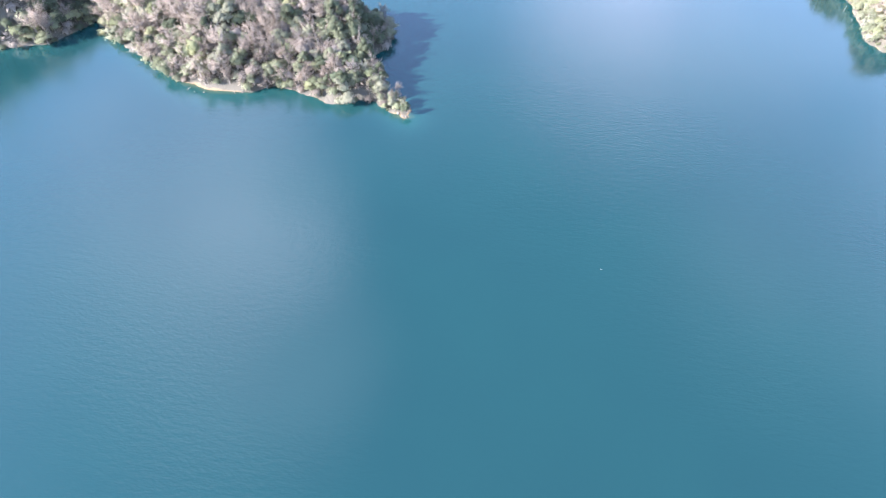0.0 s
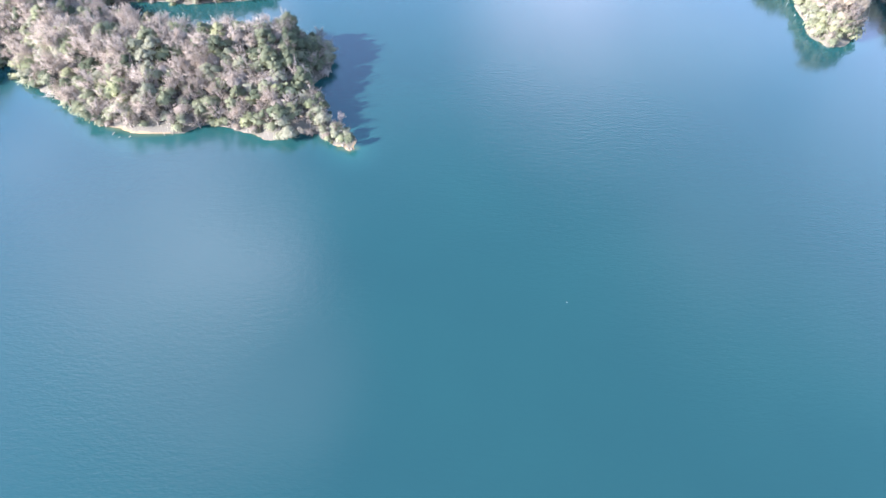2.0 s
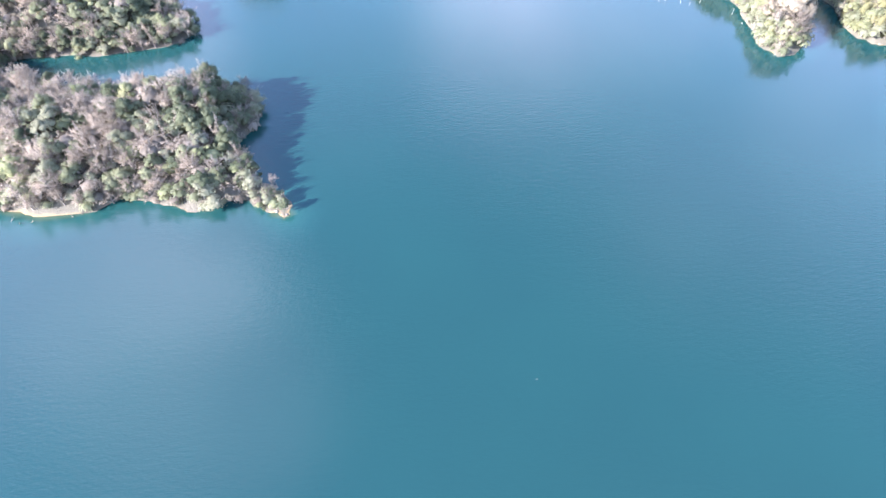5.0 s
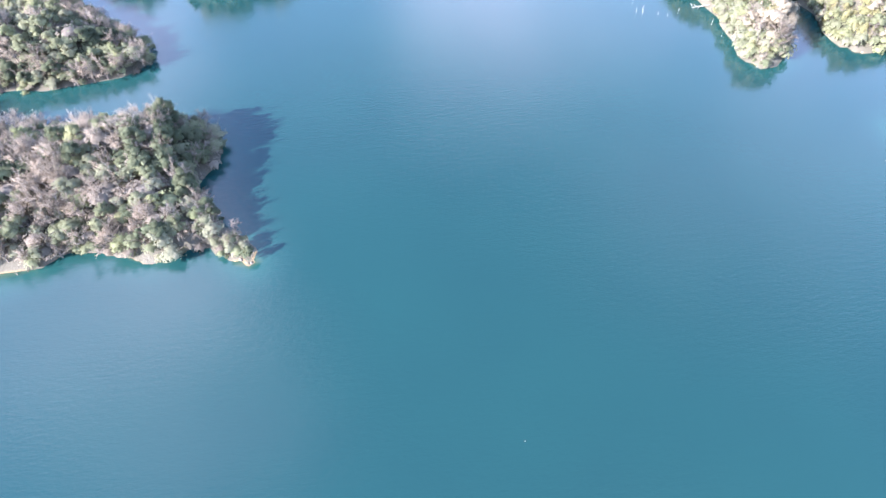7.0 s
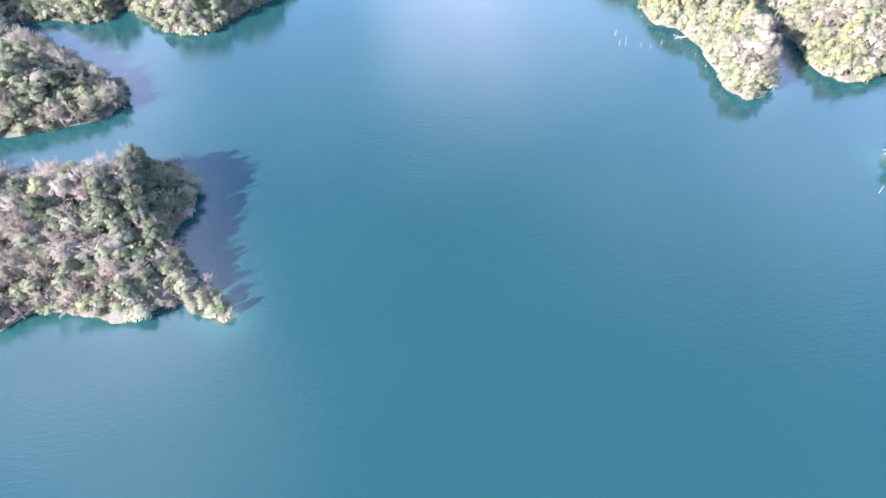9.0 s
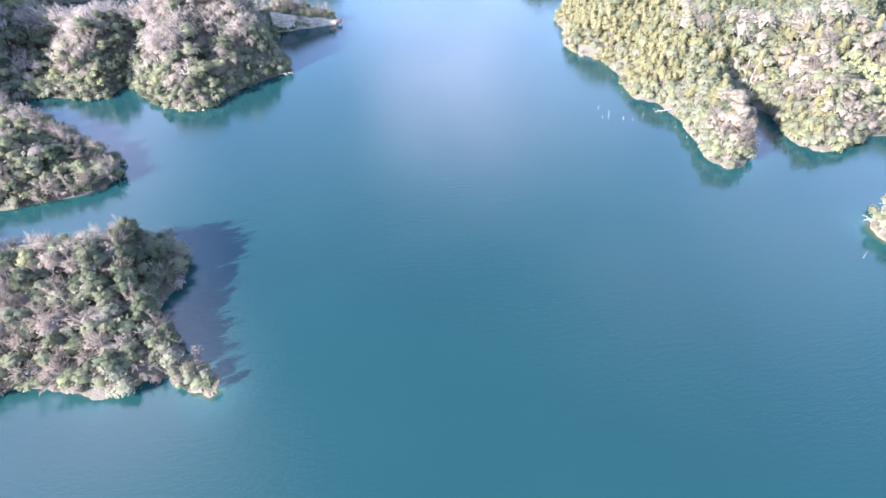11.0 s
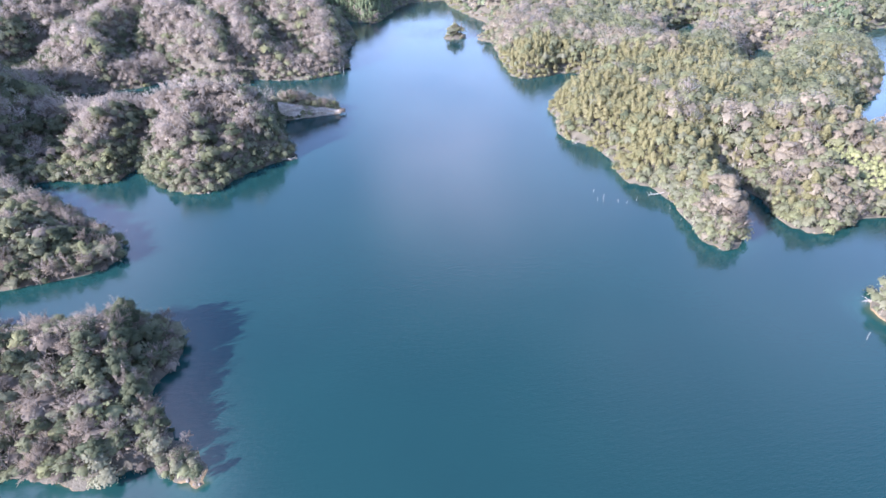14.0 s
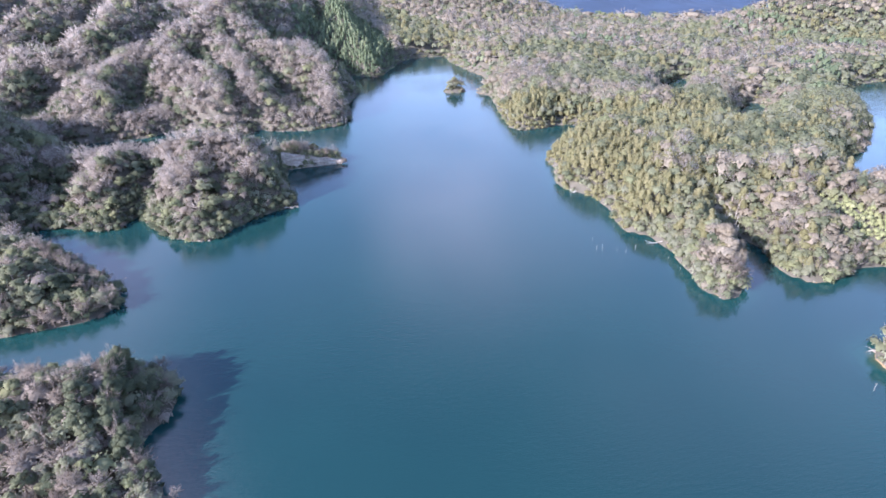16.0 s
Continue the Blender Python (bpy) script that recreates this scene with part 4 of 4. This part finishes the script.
def fallen_tree(x, y, turn, long, label):
    """A bleached tree lying half in the water: trunk and bare branches."""
    root = tagged(new("fallen_tree"), label, "fallen tree")
    root.location, root.rotation_euler = (x, y, 0.15), (0, 0, turn)
    v, f = tube([(0, 0, 0.5), (long * 0.35, 0.1, 0.25), (long * 0.7, -0.1, 0.05), (long, 0.15, -0.2)], (0.13, 0.11, 0.08, 0.04), 7)
    part("trunk", mesh_from("fallen_trunk", v, f, BLEACHED), root)
    for k in range(9):
        s = srng.uniform(0.25, 0.95) * long
        a = srng.choice((-1, 1)) * srng.uniform(0.5, 1.2)
        ln = srng.uniform(0.8, 1.9)
        tip = (s + ln * math.cos(a), ln * math.sin(a), srng.uniform(-0.1, 0.9))
        v, f = tube([(s, 0, 0.12), ((s + tip[0]) / 2, tip[1] * 0.55, tip[2] * 0.6 + 0.15), tip], (0.045, 0.032, 0.014), 5)
        part("branch", mesh_from("fallen_branch", v, f, BLEACHED), root)
    return root


fallen_tree(99.2, 155.4, radians(172), 4.6, "bleached fallen tree with bare branches lying in the shallows")
fallen_tree(116.2, 103.5, radians(150), 2.6, "pale fallen tree with forked branches off a stony point")
fallen_tree(-3.6, 202.4, radians(14), 4.6, "pale driftwood trunk lying on a low spit")
fallen_tree(89.6, 196, radians(-70), 2.6, "thin bleached snag leaning from the bank into the water")


def snag(x, y, turn):
    v, f = tube([(0, 0, -0.3), (0.5, 0.1, 0.15), (1.1, 0.0, 0.45)], (0.07, 0.055, 0.02), 5)
    w, g = tube([(0.5, 0.1, 0.15), (0.75, 0.35, 0.5)], (0.035, 0.012), 4)
    ob = new("snag", mesh_from("snag", *join([(v, f), (w, g)]), SNAG))
    ob.location, ob.rotation_euler = (x, y, 0), (0, 0, turn)
    tagged(ob, "dark broken branch sticking out of shallow water", "branch", "snags by the beach")


for sx_, sy_ in ((-61, 95.3), (-59.3, 95.2), (-57.5, 95.0), (-50, 95.0), (-48.6, 95.4)):
    snag(sx_, sy_, srng.rand() * 6.28)


def boulder(x, y, size):
    v, f = blob(srng, 2, 0.55)
    ob = new("boulder", mesh_from("boulder", v * size * np.array([1.2, 0.9, 0.6]), f, STONE, smooth=False))
    ob.location, ob.rotation_euler = (x, y, 0.12 * size), (0, 0, srng.rand() * 6.28)
    tagged(ob, "pale rough boulder at the water's edge", "boulder", "boulders on the banks")


def stone_material():
    m, n, l, b = material("pale_stone", 0.9)
    co = n.new("ShaderNodeTexCoord")
    n1 = noise_node(n, l, 2.0, 6, co.outputs["Object"])
    r = ramp_node(n, [(0.3, (0.11, 0.095, 0.075)), (0.7, (0.20, 0.175, 0.14))])
    l.new(n1.outputs["Fac"], r.inputs["Fac"])
    l.new(r.outputs["Color"], b.inputs["Base Color"])
    bp = n.new("ShaderNodeBump")
    bp.inputs["Strength"].default_value = 0.7
    l.new(n1.outputs["Fac"], bp.inputs["Height"])
    l.new(bp.outputs["Normal"], b.inputs["Normal"])
    return m


STONE = stone_material()
for bx, by, bs in ((-12.6, 91.0, 0.26), (-13.4, 91.2, 0.2), (-14.4, 92.0, 0.3), (113.8, 100, 0.7), (114.4, 102.4, 0.6), (114.0, 98.6, 0.5), (115.2, 104.3, 0.5),
                   (-25.5, 185.6, 0.6), (-23.5, 185.4, 0.5), (13, 240.6, 0.7), (15.5, 240.8, 0.6), (-1.2, 203.0, 0.6), (0.6, 203.4, 0.45), (97.5, 128.2, 0.25), (124, 129.2, 0.3)):
    boulder(bx, by, bs)


def cliff_material():
    """Pale, washed earth and rock with slanting beds."""
    m, n, l, b = material("pale_cliff", 0.95)
    geo = n.new("ShaderNodeNewGeometry")
    turn = n.new("ShaderNodeMapping")
    turn.inputs["Rotation"].default_value, turn.inputs["Scale"].default_value = (0, 0.35, 0), (0.25, 0.25, 1.6)
    l.new(geo.outputs["Position"], turn.inputs["Vector"])
    n1 = noise_node(n, l, 1.0, 6, turn.outputs[0])
    n2 = noise_node(n, l, 1.2, 5, geo.outputs["Position"])
    r = ramp_node(n, [(0.3, (0.16, 0.13, 0.10)), (0.5, (0.27, 0.235, 0.19)), (0.72, (0.46, 0.42, 0.35))])
    l.new(mathn(n, l, "ADD", mathn(n, l, "MULTIPLY", n1.outputs["Fac"], 0.6), mathn(n, l, "MULTIPLY", n2.outputs["Fac"], 0.4)), r.inputs["Fac"])
    l.new(r.outputs["Color"], b.inputs["Base Color"])
    bp = n.new("ShaderNodeBump")
    bp.inputs["Strength"].default_value, bp.inputs["Distance"].default_value = 0.8, 0.4
    l.new(n1.outputs["Fac"], bp.inputs["Height"])
    l.new(bp.outputs["Normal"], b.inputs["Normal"])
    return m


# the washed-out cliff along the spur's tail, high at its root and low at the tip
cu, cv = np.meshgrid(np.linspace(0, 1, 70), np.linspace(0, 1, 12))
cliff_x = -5.2 + 21.6 * cu
cliff_top = (6.4 - 5.0 * cu) * (1 + 0.25 * (fbm(cliff_x, 0 * cu, 3, 4) - 0.5))
cliff_y = np.interp(cliff_x, (-5.2, -4, 4, 17), (238.2, 239.0, 240.4, 241.4)) - 0.7 + 0.25 * cliff_top * cv ** 1.3 + 1.2 * step01(cv, 0.9, 1.0) + 1.1 * (fbm(cliff_x, 9 * cv, 2.2, 8) - 0.5)
cliff_z = -0.6 + (cliff_top + 0.6) * np.minimum(cv / 0.92, 1.0)
ci = np.arange(cu.size).reshape(cu.shape)
cq = np.stack([ci[:-1, :-1], ci[:-1, 1:], ci[1:, 1:], ci[1:, :-1]], -1).reshape(-1, 4)
cliff = new("cliff", mesh_from("cliff", np.stack([cliff_x.ravel(), cliff_y.ravel(), cliff_z.ravel()], 1), cq, cliff_material(), smooth=True))
tagged(cliff, "low pale washed-out cliff at the foot of the wooded spur", "cliff", kind="structure")


def pale_trunk(x, y, high, lx, ly):
    """A dead standing tree stripped of its bark, with a few stubs of branches."""
    root = tagged(new("dead_tree"), "bare whitish dead trunk standing at the water's edge", "dead tree", "dead trunks on the banks")
    z0 = float(height(np.array([x]), np.array([y]))[0])
    root.location = (x, y, max(z0, -0.8) - 0.3)
    v, f = tube([(0, 0, 0), (lx * 0.3, ly * 0.3, high * 0.35), (lx * 0.62, ly * 0.62, high * 0.7), (lx, ly, high)], (0.062, 0.052, 0.04, 0.015), 6)
    part("trunk", mesh_from("dead_trunk", v, f, BLEACHED), root)
    for k in range(4):
        s = srng.uniform(0.45, 0.92)
        a = srng.rand() * 6.28
        p0 = (lx * s, ly * s, high * s)
        v, f = tube([p0, (p0[0] + 0.8 * math.cos(a), p0[1] + 0.8 * math.sin(a), p0[2] + 0.7)], (0.045, 0.015), 4)
        part("branch", mesh_from("dead_branch", v, f, BLEACHED), root)


for tx, ty, th in ((117.2, 150.6, 6.5), (118.4, 152.4, 7.5), (121.4, 155.6, 8.0), (122.6, 157.2, 9.0), (124.2, 159.8, 9.5), (126.5, 160.4, 9.0), (120.2, 158.4, 8.5), (102.6, 131.6, 6.0)):
    pale_trunk(tx, ty, th * 0.85, srng.normal(0.4, 0.5), srng.normal(-0.2, 0.5))


for k in range(12):
    pale_trunk(-4 + 2.3 * k + srng.normal(0, 0.5), 291.5 + srng.normal(0, 0.8) + (2.5 if k > 9 else 0), srng.uniform(5.0, 7.0), srng.normal(0, 0.3), srng.normal(-0.2, 0.3))

# a bit of driftwood on the open water
v, f = tube([(-0.28, 0, 0.02), (-0.05, 0.03, 0.06), (0.2, -0.02, 0.05), (0.34, 0.04, 0.02)], (0.03, 0.05, 0.045, 0.02), 6)
w, g = tube([(-0.05, 0.03, 0.06), (0.02, 0.2, 0.12)], (0.025, 0.01), 5)
drift = new("driftwood", mesh_from("driftwood", *join([(v, f), (w, g)]), BLEACHED))
drift.location, drift.scale = (24.1, 54.8, 0), (0.5, 0.5, 0.5)
tagged(drift, "small pale driftwood floating on open water", "driftwood")


# ---- the mown field above the east bay, and far farmhouses ----
def field_material():
    m, n, l, b = material("dry_grass", 0.95)
    geo = n.new("ShaderNodeNewGeometry")
    n1, n2 = noise_node(n, l, 0.25, 5, geo.outputs["Position"]), noise_node(n, l, 6.0, 4, geo.outputs["Position"])
    r = ramp_node(n, [(0.3, (0.24, 0.20, 0.14)), (0.55, (0.33, 0.275, 0.21)), (0.75, (0.26, 0.25, 0.13))])
    l.new(n1.outputs["Fac"], r.inputs["Fac"])
    l.new(r.outputs["Color"], b.inputs["Base Color"])
    bp = n.new("ShaderNodeBump")
    bp.inputs["Strength"].default_value, bp.inputs["Distance"].default_value = 0.5, 0.2
    l.new(n2.outputs["Fac"], bp.inputs["Height"])
    l.new(bp.outputs["Normal"], b.inputs["Normal"])
    return m


fx, fy = np.meshgrid(np.linspace(164, 184, 22), np.linspace(160.5, 173.5, 14))
fz = height(fx, fy) + 0.12
fi = np.arange(fx.size).reshape(fx.shape)
fq = np.stack([fi[:-1, :-1], fi[:-1, 1:], fi[1:, 1:], fi[1:, :-1]], -1).reshape(-1, 4)
field = new("field", mesh_from("field", np.stack([fx.ravel(), fy.ravel(), fz.ravel()], 1), fq, field_material(), smooth=True))
tagged(field, "mown field of dry pinkish-brown grass", "field", kind="structure")


def plain_material(name, colour, rough):
    m, n, l, b = material(name, rough)
    co = n.new("ShaderNodeTexCoord")
    nz = noise_node(n, l, 1.5, 5, co.outputs["Object"])
    r = ramp_node(n, [(0.3, tuple(0.82 * q for q in colour)), (0.7, colour)])
    l.new(nz.outputs["Fac"], r.inputs["Fac"])
    l.new(r.outputs["Color"], b.inputs["Base Color"])
    return m


WALL_M, ROOF_M, GLASS_M = plain_material("plaster", (0.45, 0.43, 0.40), 0.9), plain_material("pale_roof", (0.30, 0.31, 0.33), 0.5), plain_material("window_glass", (0.05, 0.06, 0.07), 0.1)


def box(lo, hi):
    (a, b, c), (d, e, g) = lo, hi
    v = np.array([(x, y, z) for z in (c, g) for y in (b, e) for x in (a, d)])
    f = np.array([(0, 2, 3, 1), (4, 5, 7, 6), (0, 1, 5, 4), (2, 6, 7, 3), (0, 4, 6, 2), (1, 3, 7, 5)])
    return v, f


def farmhouse(x, y, turn, long, wide, high):
    root = tagged(new("farmhouse"), "small whitish farmhouse among trees on a far slope", "house", "far farmhouses")
    z0 = float(height(np.array([x]), np.array([y]))[0])
    root.location, root.rotation_euler = (x, y, z0 + 0.8), (0, 0, turn)
    part("wall", mesh_from("house_wall", *box((-long / 2, -wide / 2, -5), (long / 2, wide / 2, high)), WALL_M), root)
    e, r = 0.5, wide * 0.38
    v = np.array([(-long / 2 - e, -wide / 2 - e, high - 0.2), (long / 2 + e, -wide / 2 - e, high - 0.2), (long / 2 + e, wide / 2 + e, high - 0.2),
                  (-long / 2 - e, wide / 2 + e, high - 0.2), (-long / 2 - e, 0, high + r), (long / 2 + e, 0, high + r)])
    f = np.array([(0, 1, 5), (0, 5, 4), (2, 3, 4), (2, 4, 5), (1, 2, 5), (3, 0, 4), (0, 3, 2), (0, 2, 1)])
    part("roof", mesh_from("house_roof", v, f, ROOF_M), root, "pale grey gabled roof")
    for k in range(3):
        cx = -long / 3 + k * long / 3
        part("window", mesh_from("house_window", *box((cx - 0.6, -wide / 2 - 0.04, high - 1.9), (cx + 0.6, -wide / 2 + 0.05, high - 0.8)), GLASS_M), root)


HOUSES = [(341, 423, 0.4, 5, 4, 2.8), (329, 382, 1.0, 4, 3.5, 2.6), (368, 374, 0.2, 4, 3.5, 2.5), (362, 381, 0.9, 3.5, 3, 2.4), (380, 351, 0.6, 4, 3.5, 2.6)]
for spec in HOUSES:
    farmhouse(*spec)


# ---- the islet, the wooded spur with its open bank, and the pale trees on the east point ----
def place(key, v, x, y, s, tall=1.0):
    z0 = float(height(np.array([float(x)]), np.array([float(y)]))[0])
    ob = copy_thing(first[key, v], Matrix.LocRotScale((x, y, max(z0, 0.1) - 0.1), Euler((0, 0, srng.rand() * 6.28)), None))
    ob.scale = (s, s, s * tall)


have = lambda key: [q for k, q in first if k == key]
for k in range(9):
    a = k * 2.4
    place("bush", have("bush")[k % 3], 86 + 4.4 * math.cos(a) * (k / 9) ** 0.5, 347 + 2.2 * math.sin(a) * (k / 9) ** 0.5, srng.uniform(1.2, 1.8), 1.2)
for k in range(22):
    t = k / 21
    place("bush", have("bush")[k % 6], -3 + 18 * t + srng.normal(0, 0.4), 242.6 + 0.6 * t + srng.normal(0, 0.5), srng.uniform(1.3, 2.0) * (1 - 0.25 * t), 1.15)
for k in range(12):
    t = k / 11
    key = ("bare", "leaf", "haze", "dark")[k % 4]
    place(key, have(key)[k % 2], -3.5 + 16 * t, 243.6 + srng.normal(0, 0.7), srng.uniform(0.6, 0.85) * (1 - 0.3 * t))
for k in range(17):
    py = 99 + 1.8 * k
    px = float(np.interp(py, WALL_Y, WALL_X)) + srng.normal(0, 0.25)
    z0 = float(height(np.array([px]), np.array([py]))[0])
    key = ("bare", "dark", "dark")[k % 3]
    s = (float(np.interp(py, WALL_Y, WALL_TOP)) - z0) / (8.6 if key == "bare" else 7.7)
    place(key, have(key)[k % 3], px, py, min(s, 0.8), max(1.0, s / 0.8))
for px, py, s in ((104.2, 133.0, 0.8), (101.6, 131.4, 0.7), (106.6, 137.2, 0.9), (104.4, 139.5, 0.9), (108.6, 142.6, 0.85), (103.2, 135.8, 0.8), (100.6, 129.8, 0.65), (102.8, 130.4, 0.8), (105.4, 134.6, 0.85)):
    key = "bare" if px < 103 else "haze"
    place(key, have(key)[1], px, py, s)


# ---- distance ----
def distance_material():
    m, n, l, b = material("blue_hazed_woods", 0.95)
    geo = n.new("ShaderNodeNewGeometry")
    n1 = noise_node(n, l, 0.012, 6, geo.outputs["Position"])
    # the blue of far air is put into the base colour of the woods
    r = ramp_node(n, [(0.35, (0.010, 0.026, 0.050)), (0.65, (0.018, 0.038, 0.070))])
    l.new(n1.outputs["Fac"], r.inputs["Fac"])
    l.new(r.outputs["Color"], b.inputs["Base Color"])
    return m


dx_, dy_ = np.meshgrid(np.linspace(500, 3300, 60), np.linspace(1500, 3600, 40))
ridge_h = -215 + 190 * step01(dy_ - 0.1 * dx_, 1500, 2900) * (0.55 + 0.9 * fbm(dx_, dy_, 500, 9)) + 30 * fbm(dx_, dy_, 90, 13)
di = np.arange(dx_.size).reshape(dx_.shape)
dq = np.stack([di[:-1, :-1], di[:-1, 1:], di[1:, 1:], di[1:, :-1]], -1).reshape(-1, 4)
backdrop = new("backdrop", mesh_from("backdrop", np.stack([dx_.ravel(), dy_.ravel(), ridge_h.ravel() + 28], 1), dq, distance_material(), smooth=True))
tagged(backdrop, "far wooded mountains beyond the ridge, painted dark blue as by distance", "mountains", kind="structure")
